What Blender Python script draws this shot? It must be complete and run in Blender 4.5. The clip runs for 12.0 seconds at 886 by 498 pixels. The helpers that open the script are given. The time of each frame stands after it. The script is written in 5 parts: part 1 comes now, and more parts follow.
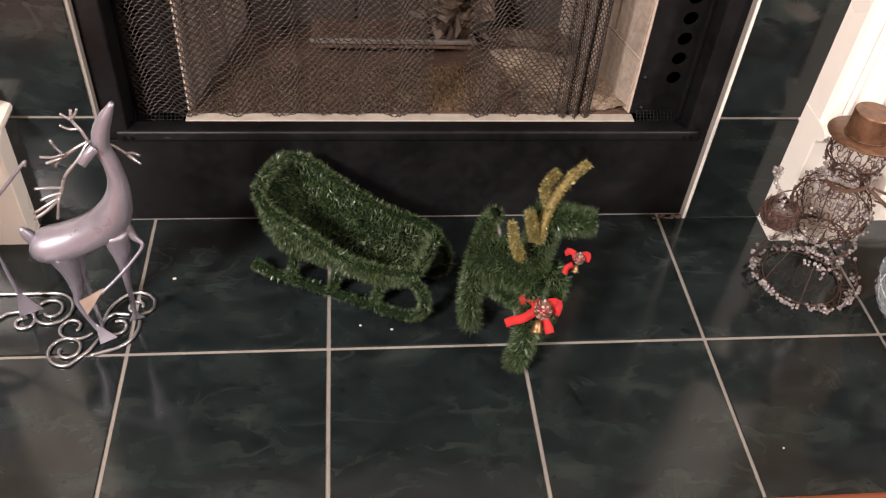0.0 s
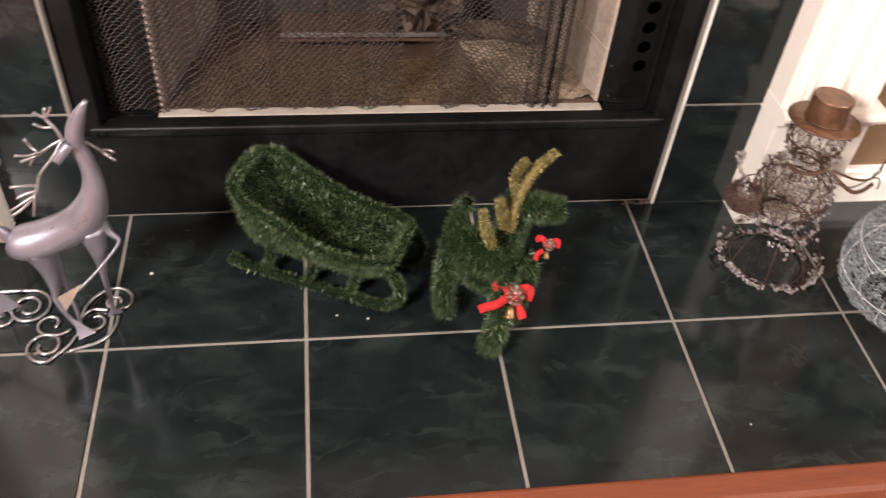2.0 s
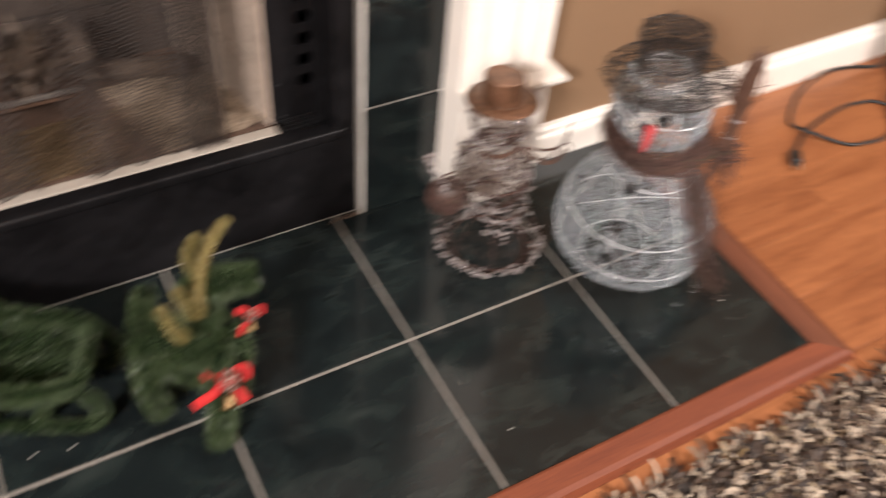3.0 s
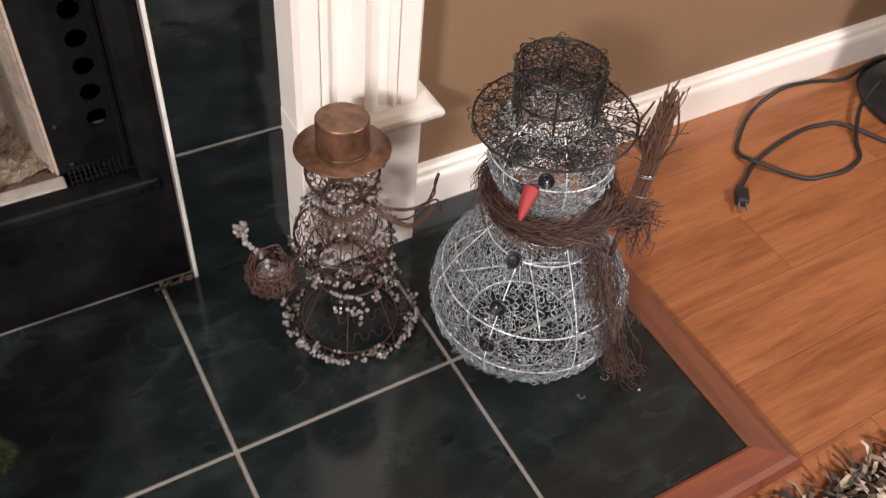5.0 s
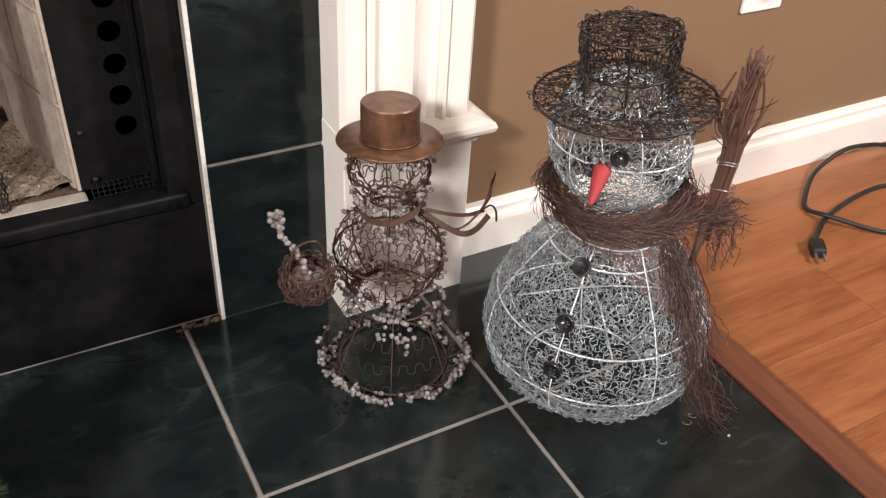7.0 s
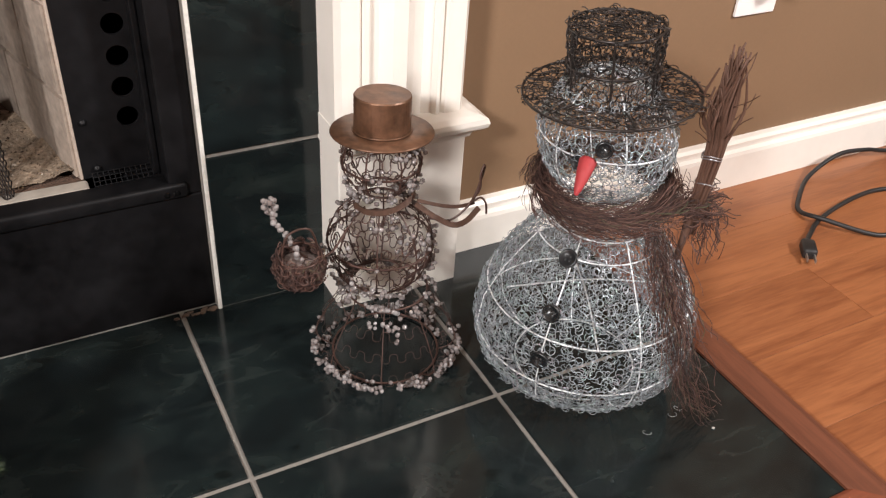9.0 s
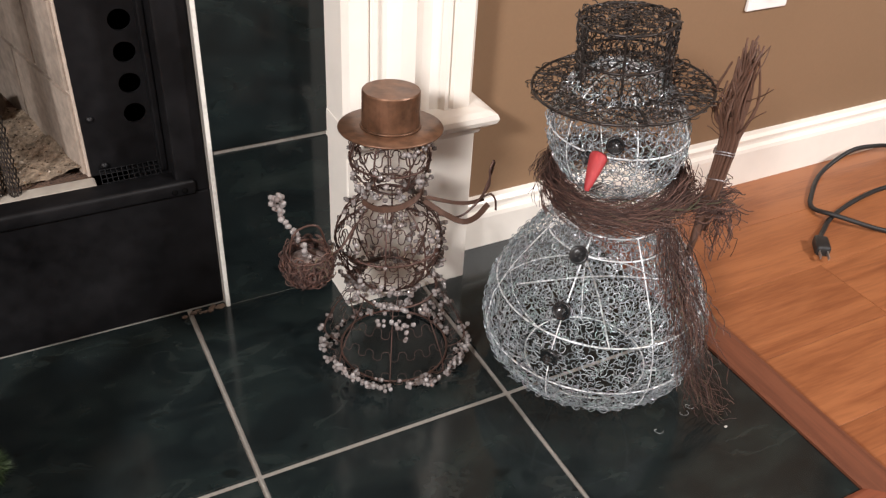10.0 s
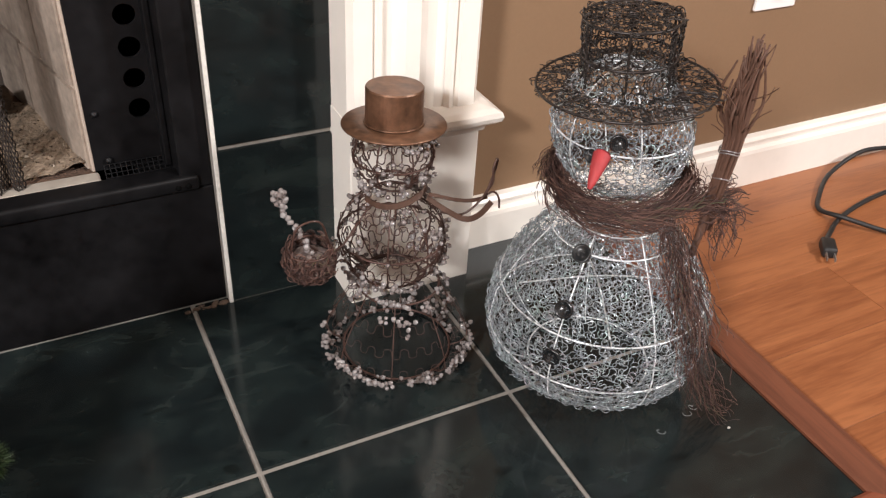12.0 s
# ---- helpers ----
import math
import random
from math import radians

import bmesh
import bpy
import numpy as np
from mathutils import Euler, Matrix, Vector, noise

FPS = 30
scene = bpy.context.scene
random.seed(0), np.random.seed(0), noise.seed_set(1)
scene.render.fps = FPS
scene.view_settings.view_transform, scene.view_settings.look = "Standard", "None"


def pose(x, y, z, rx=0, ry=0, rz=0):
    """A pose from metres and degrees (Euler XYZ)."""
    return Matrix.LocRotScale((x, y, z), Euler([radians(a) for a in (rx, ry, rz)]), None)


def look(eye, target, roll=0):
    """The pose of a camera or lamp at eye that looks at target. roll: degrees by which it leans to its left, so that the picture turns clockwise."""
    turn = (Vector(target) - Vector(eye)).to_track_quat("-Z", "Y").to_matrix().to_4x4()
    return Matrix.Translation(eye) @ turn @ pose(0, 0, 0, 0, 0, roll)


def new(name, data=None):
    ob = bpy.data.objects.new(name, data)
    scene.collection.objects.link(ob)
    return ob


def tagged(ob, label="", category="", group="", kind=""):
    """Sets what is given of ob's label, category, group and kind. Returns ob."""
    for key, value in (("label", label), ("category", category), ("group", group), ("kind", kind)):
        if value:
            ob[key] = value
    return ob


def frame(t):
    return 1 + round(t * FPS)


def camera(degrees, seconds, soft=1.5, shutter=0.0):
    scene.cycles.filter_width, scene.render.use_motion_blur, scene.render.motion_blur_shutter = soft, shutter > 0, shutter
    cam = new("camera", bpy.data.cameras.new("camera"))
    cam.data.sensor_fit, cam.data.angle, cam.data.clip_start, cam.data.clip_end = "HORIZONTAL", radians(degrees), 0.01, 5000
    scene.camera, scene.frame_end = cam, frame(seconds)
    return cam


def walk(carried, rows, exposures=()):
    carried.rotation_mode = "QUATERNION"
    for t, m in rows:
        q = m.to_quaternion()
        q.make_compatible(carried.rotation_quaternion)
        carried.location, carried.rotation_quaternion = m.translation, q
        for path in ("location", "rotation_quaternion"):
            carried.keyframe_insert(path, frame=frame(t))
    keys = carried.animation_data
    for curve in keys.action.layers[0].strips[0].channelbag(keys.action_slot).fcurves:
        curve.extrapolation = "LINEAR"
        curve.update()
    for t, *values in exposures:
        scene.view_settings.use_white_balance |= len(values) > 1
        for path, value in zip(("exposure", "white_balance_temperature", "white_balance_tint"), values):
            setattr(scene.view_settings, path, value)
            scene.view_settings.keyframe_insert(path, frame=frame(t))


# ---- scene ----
cam = camera(53.9, 12.0, 1.25, 0.7)
PATH = [
    (0, (0.337, -0.864, 1.074), (0.554, 0.546, -0.327), 5.3),
    (0.5, (0.334, -0.864, 1.074), (0.56, 0.54, -0.332), 5.6),
    (1, (0.336, -0.873, 1.079), (0.559, 0.526, -0.333), 5.6),
    (1.5, (0.331, -0.88, 1.08), (0.564, 0.514, -0.335), 6.0),
    (2, (0.34, -0.884, 1.091), (0.608, 0.506, -0.323), 5.6),
    (2.5, (0.389, -0.852, 1.093), (0.798, 0.494, -0.329), 3.8),
    (3, (0.487, -0.727, 1.098), (1.234, 0.431, -0.351), 5.8),
    (3.2, (0.515, -0.679, 1.09), (1.378, 0.41, -0.348), 7.1),
    (4.8, (0.822, -0.546, 0.996), (1.541, 0.546, -0.518), 7.1),
    (5, (0.806, -0.554, 0.978), (1.568, 0.56, -0.498), 6.7),
    (5.2, (0.795, -0.573, 0.95), (1.596, 0.608, -0.451), 5.9),
    (5.5, (0.785, -0.555, 0.919), (1.669, 0.719, -0.344), 5.6),
    (6, (0.773, -0.583, 0.82), (1.691, 0.719, -0.389), 4.3),
    (6.5, (0.763, -0.585, 0.774), (1.628, 0.761, -0.426), 4.5),
    (7, (0.77, -0.583, 0.757), (1.592, 0.805, -0.424), 3.7),
    (9, (0.774, -0.62, 0.753), (1.584, 0.791, -0.41), 4.0),
    (9.5, (0.775, -0.62, 0.755), (1.577, 0.795, -0.409), 3.8),
    (10, (0.777, -0.615, 0.746), (1.568, 0.804, -0.42), 3.5),
    (10.5, (0.781, -0.614, 0.741), (1.562, 0.805, -0.432), 3.3),
    (11, (0.783, -0.618, 0.745), (1.565, 0.801, -0.428), 3.2),
    (11.5, (0.785, -0.619, 0.744), (1.566, 0.804, -0.424), 3.3),
    (12, (0.783, -0.618, 0.742), (1.557, 0.811, -0.424), 3.6),
]
EXPOSURES = [(0.0, 0.32, 6700, 15), (2.0, 0.30, 6700, 15), (3.0, 0.24, 6600, 13), (5.0, -0.12, 6300, 12), (5.5, -0.04, 6250, 10), (7.0, 0.02, 6250, 9), (12.0, 0.04, 6200, 9)]
walk(cam, [(t, look(eye, target, roll)) for t, eye, target, roll in PATH], EXPOSURES)

# ---- light ----
world = bpy.data.worlds.new("room_world")
scene.world = world
world.use_nodes = True
world.node_tree.nodes["Background"].inputs[0].default_value = (0.9, 0.95, 1.0, 1)
world.node_tree.nodes["Background"].inputs[1].default_value = 0.05


def area_lamp(name, eye, target, size, watts, colour):
    data = bpy.data.lights.new(name, "AREA")
    data.shape, data.size, data.energy, data.color = "DISK", size, watts, colour
    ob = new(name, data)
    ob.matrix_world = look(eye, target)
    return ob


area_lamp("ceiling_lamp", (-1.45, -2.10, 2.30), (0.4, -0.2, 0.0), 0.45, 195, (1.0, 0.94, 0.91))
area_lamp("side_lamp", (2.75, -1.65, 1.85), (1.2, 0.2, 0.3), 0.35, 74, (1.0, 0.93, 0.89))


# ---- materials ----
def material(name, base, rough=0.5, metal=0.0, vary=0.25, scale=20.0, fine=150.0, bump=0.05, dist=0.002, rand=0.0, island=0.0, spec=0.5, coat=0.0):
    """Plain principled surface with two scales of variation and a fine relief."""
    m = bpy.data.materials.new(name)
    m.use_nodes = True
    n, l = m.node_tree.nodes, m.node_tree.links
    b = n["Principled BSDF"]
    b.inputs["Metallic"].default_value = metal
    b.inputs["Specular IOR Level"].default_value = spec
    b.inputs["Coat Weight"].default_value = coat
    tc = n.new("ShaderNodeTexCoord")
    a, c = n.new("ShaderNodeTexNoise"), n.new("ShaderNodeTexNoise")
    for tex, s in ((a, scale), (c, fine)):
        tex.inputs["Scale"].default_value = s
        tex.inputs["Detail"].default_value = 4
        l.new(tc.outputs["Object"], tex.inputs["Vector"])
    add = n.new("ShaderNodeMath")
    add.operation = "ADD"
    l.new(a.outputs["Fac"], add.inputs[0]), l.new(c.outputs["Fac"], add.inputs[1])
    last = add.outputs[0]
    if rand or island:
        src = n.new("ShaderNodeObjectInfo" if rand else "ShaderNodeNewGeometry")
        mul = n.new("ShaderNodeMath")
        mul.operation = "MULTIPLY_ADD"
        l.new(src.outputs["Random" if rand else "Random Per Island"], mul.inputs[0])
        mul.inputs[1].default_value = 2 * (rand or island)
        sub = n.new("ShaderNodeMath")
        sub.operation = "SUBTRACT"
        l.new(last, sub.inputs[0])
        sub.inputs[1].default_value = rand or island
        l.new(sub.outputs[0], mul.inputs[2])
        last = mul.outputs[0]
    ramp = n.new("ShaderNodeMapRange")
    ramp.inputs["From Min"].default_value, ramp.inputs["From Max"].default_value = 0.5, 1.5
    ramp.inputs["To Min"].default_value, ramp.inputs["To Max"].default_value = 1 - vary, 1 + vary
    l.new(last, ramp.inputs["Value"])
    mix = n.new("ShaderNodeVectorMath")
    mix.operation = "SCALE"
    mix.inputs[0].default_value = base
    l.new(ramp.outputs[0], mix.inputs["Scale"])
    l.new(mix.outputs[0], b.inputs["Base Color"])
    rr = n.new("ShaderNodeMapRange")
    rr.inputs["From Min"].default_value, rr.inputs["From Max"].default_value = 0.3, 0.7
    rr.inputs["To Min"].default_value, rr.inputs["To Max"].default_value = max(rough - 0.08, 0.02), min(rough + 0.08, 1)
    l.new(a.outputs["Fac"], rr.inputs["Value"])
    l.new(rr.outputs[0], b.inputs["Roughness"])
    if bump:
        bp = n.new("ShaderNodeBump")
        bp.inputs["Strength"].default_value, bp.inputs["Distance"].default_value = bump, dist
        l.new(c.outputs["Fac"], bp.inputs["Height"])
        l.new(bp.outputs[0], b.inputs["Normal"])
    return m


def ramp_node(n, stops):
    r = n.new("ShaderNodeValToRGB")
    els = r.color_ramp.elements
    els[0].position, els[0].color = stops[0][0], (*stops[0][1], 1)
    els[1].position, els[1].color = stops[-1][0], (*stops[-1][1], 1)
    for p, c in stops[1:-1]:
        els.new(p).color = (*c, 1)
    return r


def marble_tile():
    """Polished dark green marble-look ceramic with cloudy veins, each tile cut from another place."""
    m = bpy.data.materials.new("green_marble_tile")
    m.use_nodes = True
    n, l = m.node_tree.nodes, m.node_tree.links
    b = n["Principled BSDF"]
    b.inputs["Specular IOR Level"].default_value = 0.42
    tc, info = n.new("ShaderNodeTexCoord"), n.new("ShaderNodeObjectInfo")
    off = n.new("ShaderNodeVectorMath")
    off.operation = "MULTIPLY_ADD"
    comb = n.new("ShaderNodeCombineXYZ")
    for i in range(3):
        l.new(info.outputs["Random"], comb.inputs[i])
    l.new(comb.outputs[0], off.inputs[0])
    off.inputs[1].default_value = (17.3, 9.1, 23.7)
    mp = n.new("ShaderNodeMapping")
    mp.inputs["Rotation"].default_value = (0, 0, radians(33))
    mp.inputs["Scale"].default_value = (0.8, 1.45, 1.0)
    l.new(tc.outputs["Object"], mp.inputs["Vector"])
    l.new(mp.outputs[0], off.inputs[2])
    cloud, vein, fleck = n.new("ShaderNodeTexNoise"), n.new("ShaderNodeTexNoise"), n.new("ShaderNodeTexNoise")
    for tex, s, d, w in ((cloud, 15, 8, 0.6), (vein, 11.0, 6, 0.7), (fleck, 26, 5, 1.0)):
        tex.inputs["Scale"].default_value, tex.inputs["Detail"].default_value, tex.inputs["Distortion"].default_value = s, d, w
        l.new(off.outputs[0], tex.inputs["Vector"])
    r1 = ramp_node(n, [(0.30, (0.0054, 0.0074, 0.0078)), (0.48, (0.0078, 0.0112, 0.0116)), (0.60, (0.0108, 0.0156, 0.0152)), (0.76, (0.020, 0.026, 0.0245))])
    l.new(cloud.outputs["Fac"], r1.inputs[0])
    r2 = ramp_node(n, [(0.455, (0, 0, 0)), (0.50, (0.36, 0.36, 0.36)), (0.53, (0, 0, 0))])
    l.new(vein.outputs["Fac"], r2.inputs[0])
    gate = n.new("ShaderNodeMath")
    gate.operation = "MULTIPLY"
    mask = n.new("ShaderNodeTexNoise")
    mask.inputs["Scale"].default_value, mask.inputs["Detail"].default_value = 9, 3
    l.new(off.outputs[0], mask.inputs["Vector"])
    r3 = ramp_node(n, [(0.48, (0, 0, 0)), (0.66, (1, 1, 1))])
    l.new(mask.outputs["Fac"], r3.inputs[0])
    l.new(r2.outputs[0], gate.inputs[0]), l.new(r3.outputs[0], gate.inputs[1])
    mx = n.new("ShaderNodeMix")
    mx.data_type = "RGBA"
    l.new(gate.outputs[0], mx.inputs["Factor"])
    l.new(r1.outputs[0], mx.inputs["A"])
    mx.inputs["B"].default_value = (0.036, 0.043, 0.039, 1)
    dark = ramp_node(n, [(0.64, (1, 1, 1)), (0.72, (0.50, 0.48, 0.47))])
    l.new(fleck.outputs["Fac"], dark.inputs[0])
    mu = n.new("ShaderNodeMix")
    mu.data_type, mu.blend_type = "RGBA", "MULTIPLY"
    mu.inputs["Factor"].default_value = 1.0
    l.new(mx.outputs["Result"], mu.inputs["A"]), l.new(dark.outputs[0], mu.inputs["B"])
    l.new(mu.outputs["Result"], b.inputs["Base Color"])
    smear = n.new("ShaderNodeTexNoise")
    smear.inputs["Scale"].default_value = 4
    l.new(tc.outputs["Object"], smear.inputs["Vector"])
    rr = n.new("ShaderNodeMapRange")
    rr.inputs["To Min"].default_value, rr.inputs["To Max"].default_value = 0.07, 0.19
    l.new(smear.outputs["Fac"], rr.inputs["Value"])
    l.new(rr.outputs[0], b.inputs["Roughness"])
    bp = n.new("ShaderNodeBump")
    bp.inputs["Strength"].default_value, bp.inputs["Distance"].default_value = 0.09, 0.0012
    l.new(cloud.outputs["Fac"], bp.inputs["Height"])
    l.new(bp.outputs[0], b.inputs["Normal"])
    return m


def wood_material(name, dark, light, rough, stretch=(1.2, 14, 14)):
    """Planed wood with long grain along x; every plank has its own tone."""
    m = bpy.data.materials.new(name)
    m.use_nodes = True
    n, l = m.node_tree.nodes, m.node_tree.links
    b = n["Principled BSDF"]
    tc, info, mp = n.new("ShaderNodeTexCoord"), n.new("ShaderNodeObjectInfo"), n.new("ShaderNodeMapping")
    mp.inputs["Scale"].default_value = stretch
    l.new(tc.outputs["Object"], mp.inputs["Vector"])
    sh = n.new("ShaderNodeVectorMath")
    sh.operation = "MULTIPLY_ADD"
    comb = n.new("ShaderNodeCombineXYZ")
    for i in range(3):
        l.new(info.outputs["Random"], comb.inputs[i])
    l.new(comb.outputs[0], sh.inputs[0])
    sh.inputs[1].default_value = (31, 13, 7)
    l.new(mp.outputs[0], sh.inputs[2])
    g, f = n.new("ShaderNodeTexNoise"), n.new("ShaderNodeTexNoise")
    for tex, s, d, w in ((g, 2.2, 5, 1.2), (f, 21, 3, 0.2)):
        tex.inputs["Scale"].default_value, tex.inputs["Detail"].default_value, tex.inputs["Distortion"].default_value = s, d, w
        l.new(sh.outputs[0], tex.inputs["Vector"])
    mixf = n.new("ShaderNodeMath")
    mixf.operation = "MULTIPLY_ADD"
    l.new(f.outputs["Fac"], mixf.inputs[0])
    mixf.inputs[1].default_value = 0.42
    rnd = n.new("ShaderNodeMath")
    rnd.operation = "MULTIPLY_ADD"
    l.new(info.outputs["Random"], rnd.inputs[0])
    rnd.inputs[1].default_value = 0.13
    l.new(g.outputs["Fac"], rnd.inputs[2])
    l.new(rnd.outputs[0], mixf.inputs[2])
    r = ramp_node(n, [(0.46, dark), (1.15, light)])
    r.color_ramp.elements[1].position = 0.89
    l.new(mixf.outputs[0], r.inputs[0])
    l.new(r.outputs[0], b.inputs["Base Color"])
    b.inputs["Roughness"].default_value = rough
    bp = n.new("ShaderNodeBump")
    bp.inputs["Strength"].default_value, bp.inputs["Distance"].default_value = 0.06, 0.001
    l.new(f.outputs["Fac"], bp.inputs["Height"])
    l.new(bp.outputs[0], b.inputs["Normal"])
    return m


def strands_material(name, stops, rough=0.5, metal=0.0, sheen=0.0, clear=0.0):
    """Many small strands: each island takes its own colour from the ramp."""
    m = bpy.data.materials.new(name)
    m.use_nodes = True
    n, l = m.node_tree.nodes, m.node_tree.links
    b = n["Principled BSDF"]
    geo = n.new("ShaderNodeNewGeometry")
    r = ramp_node(n, stops)
    l.new(geo.outputs["Random Per Island"], r.inputs[0])
    l.new(r.outputs[0], b.inputs["Base Color"])
    b.inputs["Roughness"].default_value, b.inputs["Metallic"].default_value = rough, metal
    b.inputs["Sheen Weight"].default_value = sheen
    b.inputs["Transmission Weight"].default_value = clear
    return m


TILE = marble_tile()
GROUT = material("grout", (0.2088, 0.1914, 0.1682), 0.9, vary=0.25, scale=14, fine=300, bump=0.3)
BLACK_METAL = material("black_painted_steel", (0.0049, 0.0047, 0.0052), 0.46, 0.0, vary=0.9, scale=9, fine=60, bump=0.12, spec=0.20)
# Near-black for screws; behind openings, the depths' shade is put into it.
HOLE_BLACK = material("screw_and_shade_black", (0.0025, 0.0025, 0.0025), 0.95, bump=0, spec=0.05)
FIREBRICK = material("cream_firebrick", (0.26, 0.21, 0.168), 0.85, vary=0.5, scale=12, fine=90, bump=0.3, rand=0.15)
# The same firebrick darkened: the left wall's shade is put into its colour.
SHADED_BRICK = material("shaded_firebrick", (0.150, 0.118, 0.100), 0.9, vary=0.5, scale=9, fine=90, bump=0.3, rand=0.15)
MORTAR = material("pale_mortar", (0.42, 0.343, 0.28), 0.9, vary=0.25, bump=0.3)
SOOT_MORTAR = material("sooty_mortar", (0.03, 0.024, 0.02), 0.95, vary=0.4, bump=0.3)
SOOT_BRICK = material("sooty_firebrick", (0.040, 0.030, 0.024), 0.95, vary=0.6, scale=7, fine=60, bump=0.3, rand=0.2)
ASH = material("ash_and_vermiculite", (0.090, 0.050, 0.031), 0.95, vary=0.75, scale=14, fine=260, bump=0.8, dist=0.006)
EMBER = strands_material("vermiculite_grains", [(0.0, (0.033, 0.0198, 0.0099)), (0.5, (0.099, 0.0627, 0.0264)), (1.0, (0.175, 0.112, 0.060))], 0.7)
CERAMIC = material("chipped_cream_ceramic", (0.3125, 0.2778, 0.2344), 0.6, vary=0.25, scale=16, fine=80, bump=0.2)
MESHWIRE = material("fire_screen_mesh", (0.021, 0.0145, 0.011), 0.7, 0.1, vary=0.4, bump=0)
FLAKE = strands_material("flaking_bark", [(0.0, (0.022, 0.016, 0.012)), (0.7, (0.07, 0.05, 0.038)), (1.0, (0.24, 0.19, 0.15))], 0.9)
STEEL = material("grey_steel", (0.40, 0.37, 0.34), 0.4, 0.8, vary=0.3)
BARK = material("charred_bark", (0.066, 0.045, 0.03), 0.9, vary=0.8, scale=30, fine=120, bump=0.9, dist=0.01)
WHITE_PAINT = material("white_gloss_paint", (0.80, 0.755, 0.685), 0.32, vary=0.04, scale=6, fine=40, bump=0.04)
TAN_PAINT = material("tan_wall_paint", (0.200, 0.1200, 0.0640), 0.8, vary=0.05, scale=3, fine=260, bump=0.1, dist=0.0008)
CEIL_PAINT = material("ceiling_paint", (0.75, 0.72, 0.66), 0.9, vary=0.03)
OAK = wood_material("orange_wood_floor", (0.150, 0.0450, 0.0155), (0.300, 0.1130, 0.0430), 0.38)
OAK_TRIM = wood_material("red_wood_trim", (0.100, 0.0205, 0.0065), (0.176, 0.0440, 0.0145), 0.66)
OAK_TRIM_SIDE = wood_material("red_wood_trim_cross", (0.080, 0.0235, 0.0105), (0.145, 0.0480, 0.0220), 0.55, (14, 1.2, 14))
RUG_BASE = material("rug_backing", (0.05, 0.035, 0.025), 0.95)
RUG_PILE = strands_material("shag_pile", [(0.0, (0.01188, 0.007603, 0.005702)), (0.38, (0.036, 0.021, 0.013)), (0.6, (0.095, 0.062, 0.040)), (0.78, (0.33, 0.265, 0.195)), (0.93, (0.46, 0.39, 0.30)), (1.0, (0.1996, 0.1283, 0.04277))], 0.6)
# The palest stops put the needles' glints into the colour.
TINSEL = strands_material("green_tinsel", [(0.0, (0.010, 0.020, 0.006)), (0.5, (0.032, 0.060, 0.020)), (0.84, (0.080, 0.120, 0.050)), (0.96, (0.15, 0.20, 0.11)), (1.0, (0.34, 0.38, 0.30))], 0.36, 0.15)
# Dark filler under the needles; the shade between them is put into its colour.
TINSEL_CORE = material("shaded_tinsel_core", (0.005, 0.011, 0.004), 0.95, vary=0.4, spec=0.08)
GOLD_TINSEL = strands_material("gold_tinsel", [(0.0, (0.085, 0.07, 0.022)), (0.6, (0.23, 0.195, 0.065)), (1.0, (0.46, 0.41, 0.20))], 0.35, 0.35)
GOLD_CORE = material("gold_tinsel_core", (0.16, 0.12, 0.035), 0.7)
RED_FELT = material("red_felt", (0.3844, 0.01116, 0.01116), 0.85, vary=0.15, fine=500, bump=0.2)
BRASS = material("brass", (0.215, 0.140, 0.066), 0.42, 0.85, vary=0.2)
CONE_BROWN = strands_material("frosted_pine_cone", [(0.0, (0.065, 0.026, 0.01625)), (0.55, (0.182, 0.0845, 0.0585)), (1.0, (0.507, 0.429, 0.377))], 0.6)
LILAC = material("glittery_lilac_silver_paint", (0.280, 0.268, 0.318), 0.34, 0.65, vary=0.22, scale=30, fine=700, bump=0.5, dist=0.0006)
n, l = LILAC.node_tree.nodes, LILAC.node_tree.links
flake, lift = n.new("ShaderNodeTexVoronoi"), n.new("ShaderNodeBump")
flake.inputs["Scale"].default_value = 420
lift.inputs["Strength"].default_value, lift.inputs["Distance"].default_value = 0.45, 0.0012
l.new(n["Texture Coordinate"].outputs["Object"], flake.inputs["Vector"])
l.new(flake.outputs["Color"], lift.inputs["Height"])
l.new(n["Bump"].outputs[0], lift.inputs["Normal"])
l.new(lift.outputs[0], n["Principled BSDF"].inputs["Normal"])
SILVER_ROD = material("silver_rod", (0.416, 0.408, 0.424), 0.33, 0.85, vary=0.2)
COPPER_GLITTER = material("champagne_glitter", (0.62, 0.50, 0.42), 0.4, 0.7, vary=0.35, fine=1200, bump=0.4)
BROWN_WIRE = material("dark_brown_wire", (0.072, 0.037, 0.028), 0.45, 0.3, vary=0.4, bump=0)
BEAD = strands_material("frosted_pink_beads", [(0.0, (0.23, 0.19, 0.18)), (0.5, (0.34, 0.30, 0.285)), (1.0, (0.47, 0.44, 0.43))], 0.14, clear=0.4)
RUST = material("rusted_copper_sheet", (0.140, 0.072, 0.041), 0.42, 0.5, vary=0.8, scale=22, fine=90, bump=0.15)
RIBBON = material("dull_rusty_ribbon", (0.085, 0.045, 0.030), 0.6, 0.15, vary=0.5, scale=40, fine=150, bump=0.1)
STRAY = material("dull_shed_wire", (0.30, 0.31, 0.31), 0.4, 0.5, bump=0)
WHITE_WIRE = strands_material("silver_white_wire", [(0.0, (0.28, 0.32, 0.35)), (0.4, (0.46, 0.51, 0.545)), (0.72, (0.61, 0.655, 0.69)), (0.86, (0.44, 0.575, 0.55)), (1.0, (0.575, 0.505, 0.565))], 0.26, 0.62)
WHITE_ROD = material("white_frame_wire", (0.68, 0.697, 0.7055), 0.3, 0.3, vary=0.1, bump=0)
